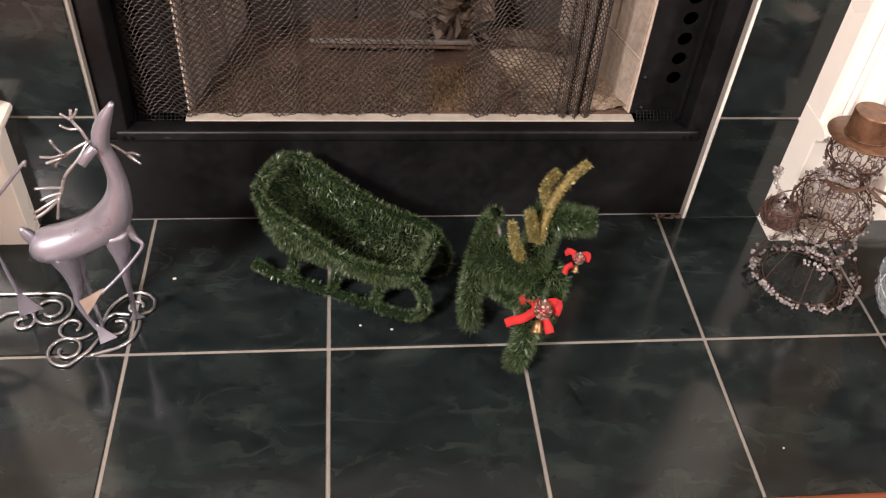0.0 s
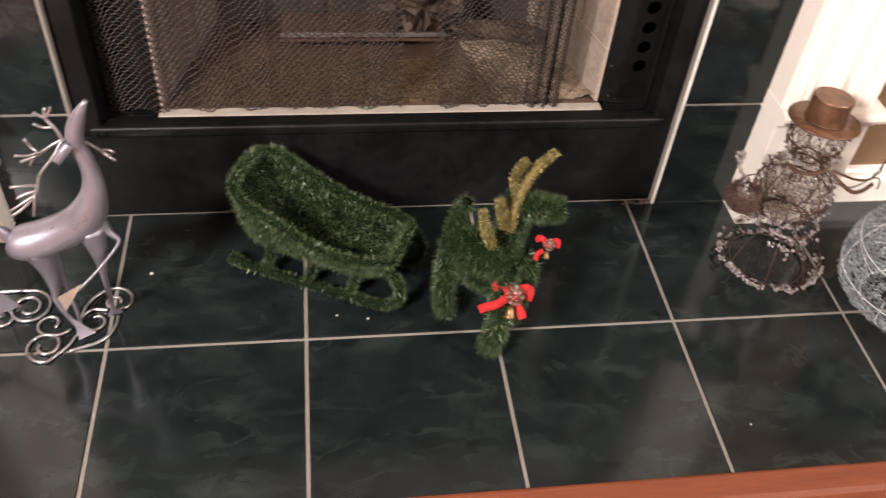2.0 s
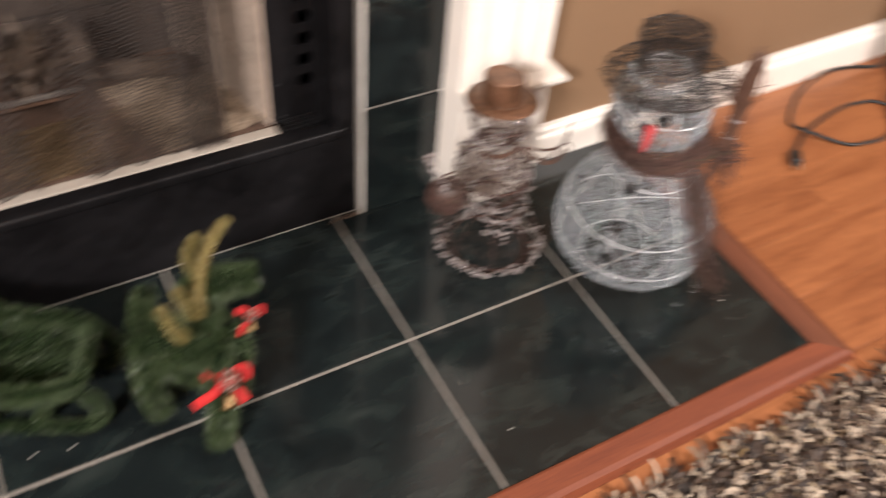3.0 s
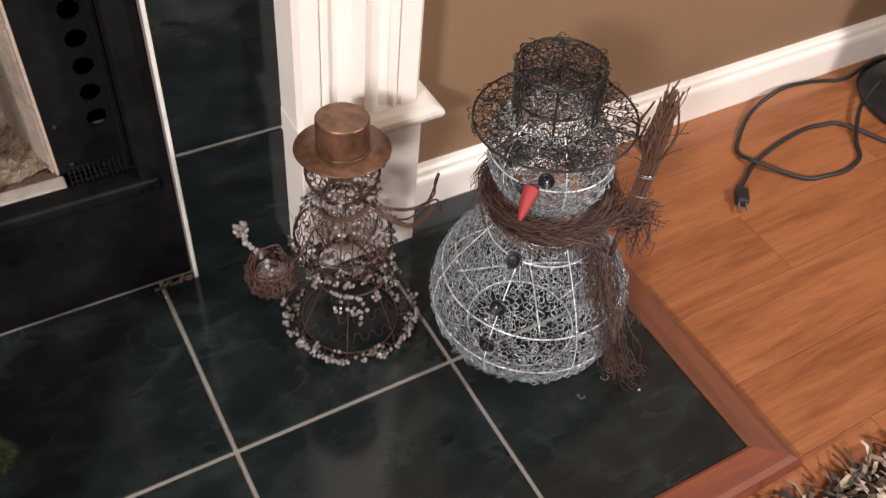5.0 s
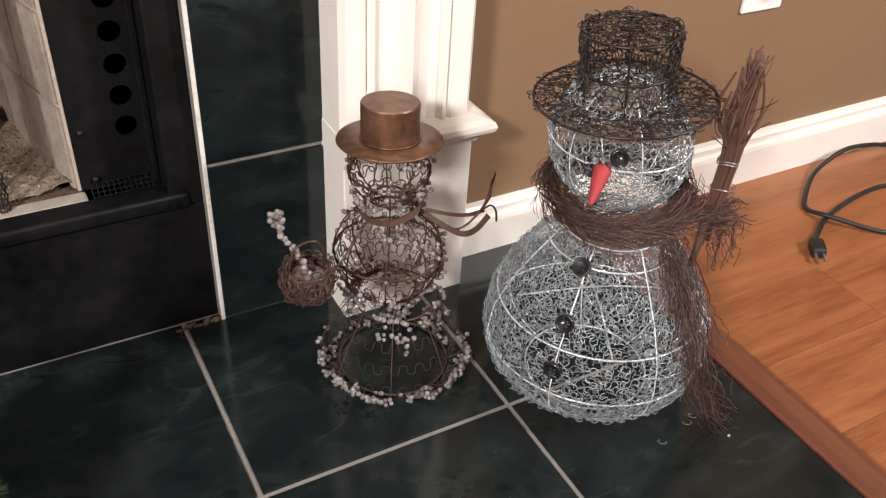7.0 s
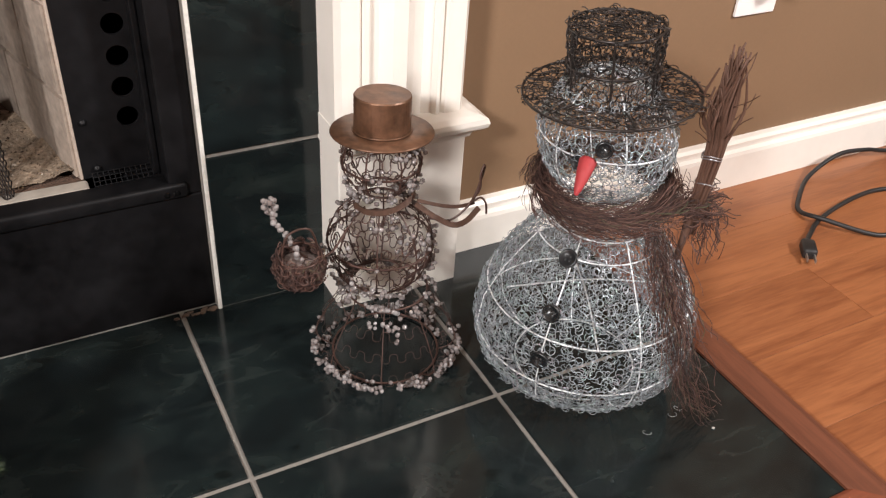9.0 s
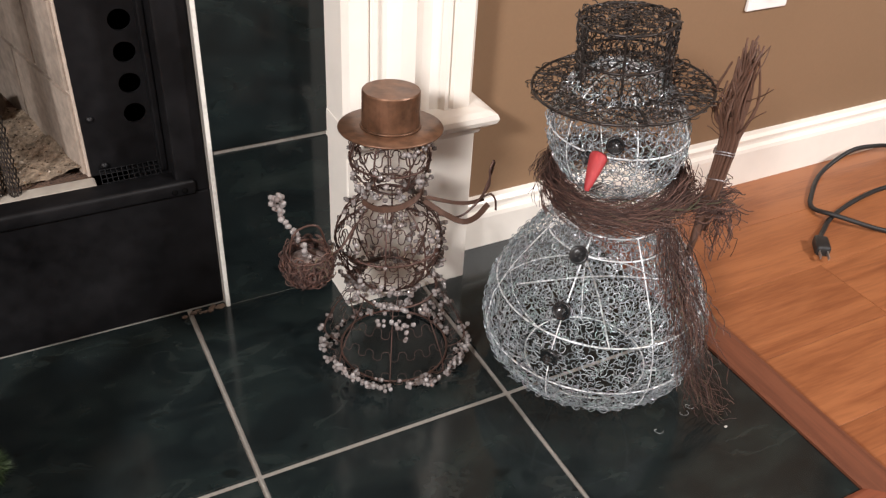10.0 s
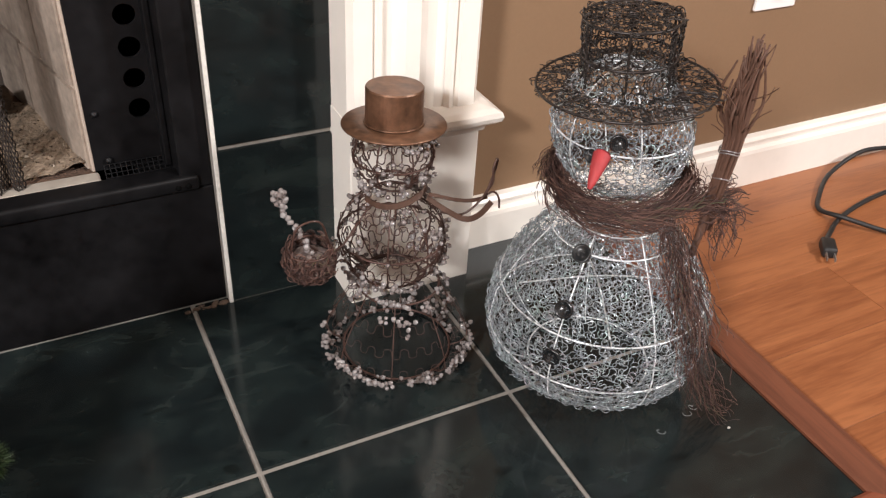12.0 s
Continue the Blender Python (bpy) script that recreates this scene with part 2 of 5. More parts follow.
BLACK_WIRE = strands_material("black_wire", [(0.0, (0.014, 0.012, 0.011)), (0.7, (0.034, 0.028, 0.025)), (1.0, (0.085, 0.068, 0.060))], 0.4, 0.4)
VINE = strands_material("brown_vine", [(0.0, (0.024, 0.012, 0.0095)), (0.6, (0.074, 0.034, 0.026)), (0.92, (0.145, 0.078, 0.058)), (1.0, (0.066, 0.074, 0.036))], 0.65)
TWIG = strands_material("broom_twigs", [(0.0, (0.036, 0.0165, 0.010)), (0.65, (0.095, 0.045, 0.027)), (1.0, (0.22, 0.125, 0.08))], 0.7)
BUTTON = material("black_plastic_button", (0.012, 0.013, 0.014), 0.25, vary=0.2, bump=0)
CARROT = material("red_painted_wood_nose", (0.33, 0.030, 0.033), 0.65, vary=0.15)
PLASTIC_WHITE = material("white_plastic", (0.80, 0.79, 0.76), 0.35, vary=0.03, bump=0)
SLOT = material("dark_slot", (0.03, 0.03, 0.03), 0.6, bump=0)
AMBER = material("amber_plastic", (0.364, 0.322, 0.154), 0.2, vary=0.2, bump=0)
BLACK_PLASTIC = material("black_plastic", (0.013, 0.013, 0.014), 0.36, vary=0.3, scale=8, bump=0.03)
BLACK_RUBBER = material("black_cord_rubber", (0.012, 0.012, 0.012), 0.5, bump=0)
CRUMB = material("pale_crumb", (0.42, 0.396, 0.36), 0.8)

# ---- mesh helpers ----
rng = np.random.default_rng(7)
ORIGIN = {}


class Geo:
    """Gathers vertices and faces in world metres."""

    def __init__(self):
        self.v, self.f, self.n = [], [], 0

    def add(self, v, f):
        v = np.asarray(v, float).reshape(-1, 3)
        self.v.append(v)
        self.f.extend((np.asarray(f) + self.n).tolist() if not isinstance(f, list) else [[i + self.n for i in q] for q in f])
        self.n += len(v)
        return self


def thing(name, at, label="", category="", group="", kind=""):
    ob = new(name)
    ob.location = at
    ob.empty_display_size = 0.02
    ORIGIN[ob.name] = Vector(at)
    return tagged(ob, label, category, group, kind)


def part(name, geo, mat, parent=None, label="", smooth=True):
    """One mesh object from a Geo or a bmesh, under a thing or a part."""
    me = bpy.data.meshes.new(name)
    base = ORIGIN[parent.name] if parent else Vector((0, 0, 0))
    if isinstance(geo, Geo):
        v = np.concatenate(geo.v) - np.array(base)
        me.from_pydata(v.tolist(), [], geo.f)
    else:
        bmesh.ops.translate(geo, verts=geo.verts, vec=-base)
        geo.to_mesh(me)
        geo.free()
    me.materials.append(mat)
    if smooth:
        me.polygons.foreach_set("use_smooth", [True] * len(me.polygons))
    me.update()
    ob = new(name, me)
    ob.parent = parent
    ORIGIN[ob.name] = base
    return tagged(ob, label) if label else ob


def box(x0, x1, y0, y1, z0, z1, bevel=0.0, seg=2, geo=None):
    bm = geo or bmesh.new()
    made = bmesh.ops.create_cube(bm, size=1, matrix=Matrix.Translation(((x0 + x1) / 2, (y0 + y1) / 2, (z0 + z1) / 2)) @ Matrix.Diagonal((x1 - x0, y1 - y0, z1 - z0, 1)))
    if bevel:
        edges = list({e for v in made["verts"] for e in v.link_edges})
        bmesh.ops.bevel(bm, geom=edges, offset=bevel, segments=seg, affect="EDGES", profile=0.5)
    return bm


def lathe(profile, centre, sides=32, axis=None):
    """Surface of revolution of (radius, height) rings round a vertical or tilted axis."""
    g = Geo()
    a = np.linspace(0, 2 * np.pi, sides, endpoint=False)
    p = np.array(profile, float)
    v = np.stack([p[:, None, 0] * np.cos(a), p[:, None, 0] * np.sin(a), np.repeat(p[:, 1:2], sides, 1)], -1).reshape(-1, 3)
    if axis is not None:
        q = np.array(Vector((0, 0, 1)).rotation_difference(Vector(axis)).to_matrix())
        v = v @ q.T
    f = []
    for i in range(len(p) - 1):
        for j in range(sides):
            k = (j + 1) % sides
            f.append([i * sides + j, i * sides + k, (i + 1) * sides + k, (i + 1) * sides + j])
    f.append(list(range(sides))[::-1])
    f.append([(len(p) - 1) * sides + j for j in range(sides)])
    g.add(v + np.array(centre), f)
    return g


def unit(a):
    return a / np.maximum(np.linalg.norm(a, axis=-1, keepdims=True), 1e-9)


def tubes(geo, pts, radius, sides=4, ref=None, caps=False):
    """Round bars along many paths at once: pts (paths, points, 3)."""
    pts = np.asarray(pts, float)
    if pts.ndim == 2:
        pts = pts[None]
    m, n, _ = pts.shape
    r = np.broadcast_to(np.asarray(radius, float), (m, n)) if np.ndim(radius) else np.full((m, n), radius)
    t = np.gradient(pts, axis=1)
    t = unit(t)
    if ref is None:
        mean = unit(pts[:, -1] - pts[:, 0] + 1e-6)
        ref = np.where(np.abs(mean[:, 2:3]) < 0.8, np.array([[0.02, 0.03, 1.0]]), np.array([[1.0, 0.03, 0.02]]))
    ref = np.broadcast_to(np.asarray(ref, float)[..., None, :] if np.ndim(ref) == 2 else np.asarray(ref, float), (m, n, 3))
    a = unit(np.cross(t, ref))
    b = np.cross(t, a)
    ang = np.linspace(0, 2 * np.pi, sides, endpoint=False)
    v = pts[:, :, None] + r[:, :, None, None] * (np.cos(ang)[:, None] * a[:, :, None] + np.sin(ang)[:, None] * b[:, :, None])
    idx = np.arange(m * n * sides).reshape(m, n, sides)
    nx = np.roll(idx, -1, 2)
    f = np.stack([idx[:, :-1], nx[:, :-1], nx[:, 1:], idx[:, 1:]], -1).reshape(-1, 4)
    geo.add(v, f)
    if caps:
        off = geo.n - m * n * sides
        for i in range(m):
            geo.f.append([int(k) + off for k in idx[i, 0]][::-1])
            geo.f.append([int(k) + off for k in idx[i, -1]])
    return geo


def smooth_path(ctrl, n=40):
    """A Catmull-Rom curve through rows of numbers."""
    c = np.array(ctrl, float)
    c = np.vstack([2 * c[0] - c[1], c, 2 * c[-1] - c[-2]])
    out = []
    for u in np.linspace(0, len(c) - 3 - 1e-6, n):
        i = int(u)
        s = u - i
        p0, p1, p2, p3 = c[i:i + 4]
        out.append(0.5 * (2 * p1 + (p2 - p0) * s + (2 * p0 - 5 * p1 + 4 * p2 - p3) * s ** 2 + (3 * p1 - p0 - 3 * p2 + p3) * s ** 3))
    return np.array(out)


def bar(ctrl, radius, n=24, sides=8):
    """A bent round bar; a fourth number in a row is its own radius."""
    c = smooth_path(ctrl, n)
    r = c[:, 3] if c.shape[1] > 3 else np.full(n, radius)
    return tubes(Geo(), c[None, :, :3], r[None], sides, caps=True)

# ---- the room ----
T = 0.3048
FLOOR = -0.012
WALL_Y = 0.294


def structure(name, geo, mat, label, category="wall", smooth=False):
    return tagged(part(name, geo, mat, None, "", smooth), label, category, "", "structure")


structure("floor", box(-2.2, 3.6, -3.2, 0.31, -0.10, FLOOR - 0.004), OAK, "orange-brown wooden floor", "floor")
bm = box(1.15, 3.6, WALL_Y, WALL_Y + 0.12, -0.1, 2.45)
box(-2.2, -0.24, WALL_Y, WALL_Y + 0.12, -0.1, 2.45, geo=bm)
box(-0.24, 1.15, 0.32, WALL_Y + 0.12, 0.80, 2.45, geo=bm)
structure("wall_north", bm, TAN_PAINT, "matt tan painted wall behind the fireplace")
structure("wall_south", box(-2.2, 3.6, -3.3, -3.2, -0.1, 2.45), TAN_PAINT, "plain tan painted wall")
structure("wall_east", box(3.6, 3.7, -3.3, 0.4, -0.1, 2.45), TAN_PAINT, "plain tan painted wall")
structure("wall_west", box(-2.3, -2.2, -3.3, 0.4, -0.1, 2.45), TAN_PAINT, "plain tan painted wall")
structure("ceiling", box(-2.3, 3.7, -3.3, 0.4, 2.45, 2.55), CEIL_PAINT, "plain white ceiling", "ceiling")


def baseboard(name, x0, x1):
    """Skirting with a rounded moulded top edge."""
    f = WALL_Y - 0.017
    prof = [(f, -0.014), (f, 0.050), (f + 0.0015, 0.056), (f + 0.0065, 0.060), (f + 0.0075, 0.066), (f + 0.0035, 0.069), (f + 0.0035, 0.073), (f + 0.0075, 0.078), (WALL_Y + 0.001, 0.080), (WALL_Y + 0.001, -0.014)]
    g, k = Geo(), len(prof)
    v = [(x, y, z) for x in (x0, x1) for y, z in prof]
    g.add(v, [[i, (i + 1) % k, k + (i + 1) % k, k + i] for i in range(k)] + [list(range(k))[::-1], list(range(k, 2 * k))])
    return structure(name, g, WHITE_PAINT, "white painted moulded baseboard", "baseboard")


baseboard("baseboard", 1.284, 3.6)
baseboard("baseboard_2", -2.2, -0.37)

# hearth: grout bed, trim and tiles
hearth = tagged(part("hearth", box(-1.2222, 1.5, -0.2895, 0.62, -0.06, -0.0025), GROUT, None, "", False), "hearth of dark green polished marble-look tiles with pale grout", "hearth", "", "structure")


def trim_strip(name, flip):
    """Low wooden edging with a sloping outer side; runs along x, or along y when flipped."""
    prof = [(0.0, -0.02), (0.0, 0.003), (0.004, 0.0045), (0.036, 0.0035), (0.044, 0.0), (0.050, FLOOR), (0.050, -0.02)]
    g, k = Geo(), len(prof)
    v = []
    for end in (0, 1):
        for d, z in prof:
            v.append((1.5 + d * 1.15, (0.277 if end else -0.2895 - d), z) if flip else ((1.5 + d * 1.15 if end else -1.2222), -0.2895 - d, z))
    g.add(v, [[i, (i + 1) % k, k + (i + 1) % k, k + i] for i in range(k)] + [list(range(k))[::-1], list(range(k, 2 * k))])
    return structure(name, g, OAK_TRIM_SIDE if flip else OAK_TRIM, "reddish wooden edging strip round the tiled hearth", "trim")


trim_strip("trim", False)
trim_strip("trim_2", True)

# tile surround: walls of backing with tiles on the front
for nm, x0, x1 in (("wall_surround_right", 0.9605, 1.13), ("wall_surround_left", -0.23, -0.05)):
    ob = structure(nm, box(x0, x1, 0.2915, 0.36, -0.01, 1.25), GROUT, "narrow upright strip of dark green marble-look tiles")
    ORIGIN[ob.name] = Vector((0, 0, 0))
part("caulk_line", box(0.9606, 0.9658, 0.2885, 0.2914, 0.0, 1.25, 0.0008), material("white_caulk", (0.62, 0.60, 0.55), 0.7, vary=0.25, scale=30, fine=200, bump=0.3), bpy.data.objects["wall_surround_right"], "bead of white caulk", False)
structure("wall_surround_top", box(-0.05, 0.96, 0.2915, 0.36, 0.86, 1.25), GROUT, "tiled strip over the firebox")

# mantel legs
SHAFT = [(0.0, 0.0), (0.0, -0.070), (0.006, -0.078), (0.026, -0.078), (0.030, -0.072), (0.033, -0.078), (0.037, -0.078), (0.041, -0.070), (0.052, -0.066), (0.066, -0.074), (0.078, -0.086), (0.090, -0.074), (0.104, -0.066), (0.115, -0.070), (0.119, -0.078), (0.123, -0.078), (0.126, -0.072), (0.130, -0.078), (0.150, -0.078), (0.156, -0.070), (0.156, 0.0)]


def mantel_leg(x0, label, yf=0.226):
    t = thing("mantel_leg", (x0 + 0.08, 0.25, 0), label, "mantel leg", "legs of the mantelpiece")
    g, k = Geo(), len(SHAFT)
    v = [(x0 + a * 1.09, 0.297 + b * (0.297 - yf) / 0.082, z) for z in (0.245, 1.25) for a, b in SHAFT]
    g.add(v, [[i, k + i, k + (i + 1) % k, (i + 1) % k] for i in range(k)] + [list(range(k)), list(range(k, 2 * k))[::-1]])
    part("shaft", g, WHITE_PAINT, t, "", False)
    part("plinth", box(x0 + 0.0, x0 + 0.173, yf, 0.297, -0.002, 0.232, 0.002), WHITE_PAINT, t, "", False)
    rim = [(0.0, 0.226), (0.004, 0.229), (0.006, 0.236), (0.014, 0.240), (0.020, 0.245), (0.022, 0.251), (0.020, 0.257), (0.012, 0.261), (0.0, 0.263), (-0.02, 0.263)]
    g, k = Geo(), 4
    for d, z in rim:
        g.add([(x0 - 0.001, 0.297, z), (x0 - 0.001, yf - d, z), (x0 + 0.173 + d, yf - d, z), (x0 + 0.173 + d, 0.297, z)], [])
    n = len(rim)
    f = [[i * 4 + j, i * 4 + (j + 1) % 4, i * 4 + 4 + (j + 1) % 4, i * 4 + 4 + j] for i in range(n - 1) for j in range(4)]
    g.f = f + [[3, 2, 1, 0], [4 * n - 4, 4 * n - 3, 4 * n - 2, 4 * n - 1]]
    part("cap_moulding", g, WHITE_PAINT, t, "", False)
    return t


mantel_leg(1.108, "white gloss painted fluted mantel leg on a plain plinth")
mantel_leg(-0.365, "white painted mantel leg beside the silver deer", 0.243)

# ---- the firebox ----
FX0, FX1, FY = -0.047, 0.9603, 0.303
fire = thing("fireplace", (0.455, 0.31, 0), "black steel fireplace insert with mesh curtain, standing open and unlit", "fireplace")
part("lower_panel", box(FX0, FX1, FY, 0.34, 0.0, 0.1745, 0.002), BLACK_METAL, fire, "smudged black steel panel", False)
lip = part("lip", box(-0.032, 0.944, FY - 0.006, 0.330, 0.1745, 0.1950, 0.005, 3), BLACK_METAL, fire)
for x in (-0.018, -0.006, 0.918, 0.930):
    part("screw", lathe([(0.0035, 0), (0.0035, 0.0015), (0.002, 0.002)], (x, FY - 0.0055, 0.183), 10, (0, -1, 0)), HOLE_BLACK, lip)
for a, b in ((FX0, -0.012), (0.922, FX1)):
    part("frame_post", box(a, b, FY, 0.37, 0.175, 0.86, 0.003), BLACK_METAL, fire, "", False)
part("frame_top", box(FX0, FX1, FY, 0.37, 0.80, 0.86, 0.003), BLACK_METAL, fire, "", False)


def welded(geo):
    """The same shape as a bmesh with touching corners joined."""
    me = bpy.data.meshes.new("weld")
    me.from_pydata(np.concatenate(geo.v).tolist(), [], geo.f)
    bm = bmesh.new()
    bm.from_mesh(me)
    bpy.data.meshes.remove(me)
    bmesh.ops.remove_doubles(bm, verts=bm.verts, dist=1e-5)
    return bm


def holed_panel(x0, x1, cx):
    """Recessed side panel with a column of round air holes cut through."""
    g = Geo()
    y, z0, z1, r, step = 0.362, 0.17, 0.81, 0.0125, 0.0378
    zs = [0.261 + step * i for i in range(5)]
    edges = [z0] + [z + step / 2 for z in zs[:-1]] + [z1]
    lows = [zs[0] - step / 2] + [z - step / 2 for z in zs[1:]]
    def quad(a, b, c, d):
        g.add([(a, y, c), (b, y, c), (b, y, d), (a, y, d)], [[0, 1, 2, 3]])
    half = step / 2
    for c, d in ((z0, zs[0] - half), (zs[-1] + half, z1)):
        quad(x0, cx - half, c, d), quad(cx - half, cx + half, c, d), quad(cx + half, x1, c, d)
    for z in zs:
        quad(x0, cx - half, z - half, z + half)
        quad(cx + half, x1, z - half, z + half)
        k = 24
        a = [2 * math.pi * i / k for i in range(k)]
        inner = [(cx + r * math.cos(t), y, z + r * math.sin(t)) for t in a]
        deep = [(px, y + 0.004, pz) for px, _, pz in inner]
        outer = []
        for t in a:
            s = half / max(abs(math.cos(t)), abs(math.sin(t)))
            outer.append((cx + s * math.cos(t), y, z + s * math.sin(t)))
        g.add(inner + outer + deep, [[i, (i + 1) % k, k + (i + 1) % k, k + i] for i in range(k)] + [[i, 2 * k + i, 2 * k + (i + 1) % k, (i + 1) % k] for i in range(k)])
    return welded(g)


for x0, x1, cx in ((0.835, 0.9225, 0.897), (-0.0125, 0.075, 0.013)):
    part("side_panel", holed_panel(x0, x1, cx), BLACK_METAL, fire, "smudged black steel panel with round holes", False)
    # Added near-black sheet, so that the air holes read as deep.
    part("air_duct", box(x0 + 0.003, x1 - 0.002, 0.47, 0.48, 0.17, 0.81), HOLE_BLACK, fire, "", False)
part("side_rib", box(0.9135, 0.9215, 0.340, 0.3615, 0.19, 0.80, 0.002), BLACK_METAL, fire, "", False)
part("ledge", box(-0.012, 0.9215, 0.3335, 0.362, 0.150, 0.1715), BLACK_METAL, fire, "", False)
for x0, x1 in ((0.845, 0.920), (-0.008, 0.068)):
    g = Geo()
    for i in range(13):
        x = x0 + (x1 - x0) * i / 12
        tubes(g, [[(x, 0.336, 0.178), (x, 0.347, 0.186), (x, 0.358, 0.196)]], 0.0007, 4)
    for i in range(6):
        y, z = 0.336 + 0.022 * i / 5, 0.178 + 0.018 * i / 5
        tubes(g, [[(x0, y, z), ((x0 + x1) / 2, y, z), (x1, y, z)]], 0.0007, 4)
    part("vent_grille", g, BLACK_METAL, fire, "small square-mesh steel grille")
for x, y, z in ((0.852, 0.3595, 0.201), (0.916, 0.3595, 0.201), (0.846, 0.3615, 0.262)):
    part("bolt", lathe([(0.0042, 0), (0.0042, 0.001), (0.003, 0.0024), (0.0, 0.003)], (x, y, z), 12, (0, -1, 0)), BLACK_METAL, fire)
g = box(0.073, 0.838, 0.3345, 0.358, 0.1735, 0.1900, 0.003, 2)
part("ceramic_sill", g, CERAMIC, fire, "chipped cream ceramic sill", False)
# firebox shell; the near-black sheets are unseen, added to close off stray light
for x0, x1, y0, y1, z0, z1 in ((-0.047, -0.035, 0.372, 0.70, 0.02, 0.86), (0.945, 0.957, 0.372, 0.70, 0.02, 0.86), (-0.034, 0.944, 0.685, 0.70, 0.02, 0.86), (-0.034, 0.944, 0.372, 0.684, 0.845, 0.86)):
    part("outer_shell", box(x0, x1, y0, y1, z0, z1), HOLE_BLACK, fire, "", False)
part("firebox_floor", box(0.03, 0.88, 0.362, 0.66, 0.15, 0.188), ASH, fire, "ash-strewn brown firebox floor", False)
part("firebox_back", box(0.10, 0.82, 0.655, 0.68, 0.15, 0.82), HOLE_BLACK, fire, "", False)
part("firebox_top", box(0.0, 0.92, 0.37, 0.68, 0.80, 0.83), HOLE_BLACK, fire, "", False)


def brick_panel(name, p0, p1, mat, rows, length, offset, mortar=None):
    """A refractory wall from p0 to p1 in plan: a mortar slab with bricks standing proud of it."""
    d = Vector((p1[0] - p0[0], p1[1] - p0[1], 0))
    total, d = d.length, d.normalized()
    nrm = Vector((-d.y, d.x, 0))
    base = Vector((p0[0], p0[1], 0))

    def slab(u0, u1, z0, z1, n0, n1):
        pts = [base + d * u + nrm * n + Vector((0, 0, z)) for z in (z0, z1) for u, n in ((u0, n0), (u1, n0), (u1, n1), (u0, n1))]
        return Geo().add([tuple(p) for p in pts], [[3, 2, 1, 0], [4, 5, 6, 7], [0, 1, 5, 4], [1, 2, 6, 5], [2, 3, 7, 6], [3, 0, 4, 7]])
    wall = part(name, slab(0, total, 0.186, 0.80, -0.02, 0.0), mortar or MORTAR, fire, "", False)
    hgt, gap = 0.108, 0.006
    for r in range(rows):
        u = -offset if r % 2 else 0.0
        z0 = 0.189 + r * hgt
        while u < total - 0.01:
            a, b = max(u, 0.0) + gap / 2, min(u + length, total) - gap / 2
            if b - a > 0.012:
                part("brick", slab(a, b, z0 + gap / 2, z0 + hgt - gap / 2, -0.001, 0.004), mat, wall, "", False)
            u += length
    return wall


brick_panel("brick_wall", (0.150, 0.640), (0.078, 0.362), SHADED_BRICK, 5, 0.17, 0.08)
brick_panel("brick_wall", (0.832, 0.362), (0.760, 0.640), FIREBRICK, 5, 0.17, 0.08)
brick_panel("brick_wall", (0.760, 0.640), (0.150, 0.640), SOOT_BRICK, 5, 0.20, 0.10, SOOT_MORTAR)

# chain-mesh curtains
def curtain(x0, x1, dens, folds, amp, zlow, seed):
    """Hanging chain mesh: zigzag wires linked into diamonds, gathered in folds."""
    r = np.random.default_rng(seed)
    cell = 0.0060
    cols, rows = int((x1 - x0) * dens / cell), int((0.62 - zlow) / 0.0064)
    g = Geo()
    zz = zlow + np.arange(rows * 4 + 1) * 0.0016
    ph = r.uniform(0, 6.28, 3)

    def place(c, z):
        u = c / cols
        x = x0 + (x1 - x0) * (u + 0.004 * np.sin(folds * 6.28 * u * 2 + ph[1]))
        y = 0.340 + amp * np.sin(folds * 6.28 * u + ph[0] + 0.5 * (z - zlow)) + 0.3 * amp * np.sin(folds * 15.1 * u + ph[2])
        return np.stack([x, y + 0.01, z + 0.004 * np.sin(folds * 5 * u + ph[1])], -1)
    # rounded hexagon-like links: each wire swings from side to side and lingers there
    swing = np.clip(1.35 * np.cos(np.pi * np.arange(rows * 4 + 1) / 4), -1, 1) * 0.48
    c = np.arange(cols)[:, None] + 0.5 + swing[None]
    c2 = np.arange(cols)[:, None] + 0.5 - swing[None]
    z = np.broadcast_to(zz, c.shape)
    pts = np.concatenate([place(c[::2], z[::2]), place(c2[1::2], z[1::2])])
    tubes(g, pts, 0.00105, 3, ref=(0.05, 1, 0.05))
    return g


curt = thing("fire_screen", (0.45, 0.35, 0.2), "sooty steel chain-mesh curtain hanging in folds before the firebox", "fire screen")
tagged(part("curtain", curtain(0.0, 0.48, 1.15, 7, 0.005, 0.1915, 1), MESHWIRE, curt, "", False), kind="stuff")
tagged(part("curtain", curtain(0.535, 0.702, 1.25, 3, 0.005, 0.1915, 2), MESHWIRE, curt, "", False), kind="stuff")
tagged(part("curtain_edge", curtain(0.696, 0.758, 4.2, 3, 0.007, 0.184, 3), MESHWIRE, curt, "tightly gathered edge of the mesh", False), kind="stuff")
part("curtain_rod", bar([(-0.01, 0.350, 0.625), (0.45, 0.350, 0.625), (0.92, 0.350, 0.625)], 0.004, 8), BLACK_METAL, curt)

# burner pan, log and loose grains
grate = thing("burner_pan", (0.42, 0.54, 0.19), "grey steel burner pan on the firebox floor", "burner")
part("pan_front", box(0.276, 0.575, 0.503, 0.509, 0.2345, 0.243, 0.001), STEEL, grate, "", False)
part("pan_tray", box(0.276, 0.575, 0.5095, 0.60, 0.2225, 0.228), ASH, grate, "", False)
# Added feet, near-black so that they disappear in the dark under the pan.
for x in (0.29, 0.56):
    part("foot", box(x, x + 0.008, 0.570, 0.578, 0.187, 0.2225), HOLE_BLACK, grate, "", False)


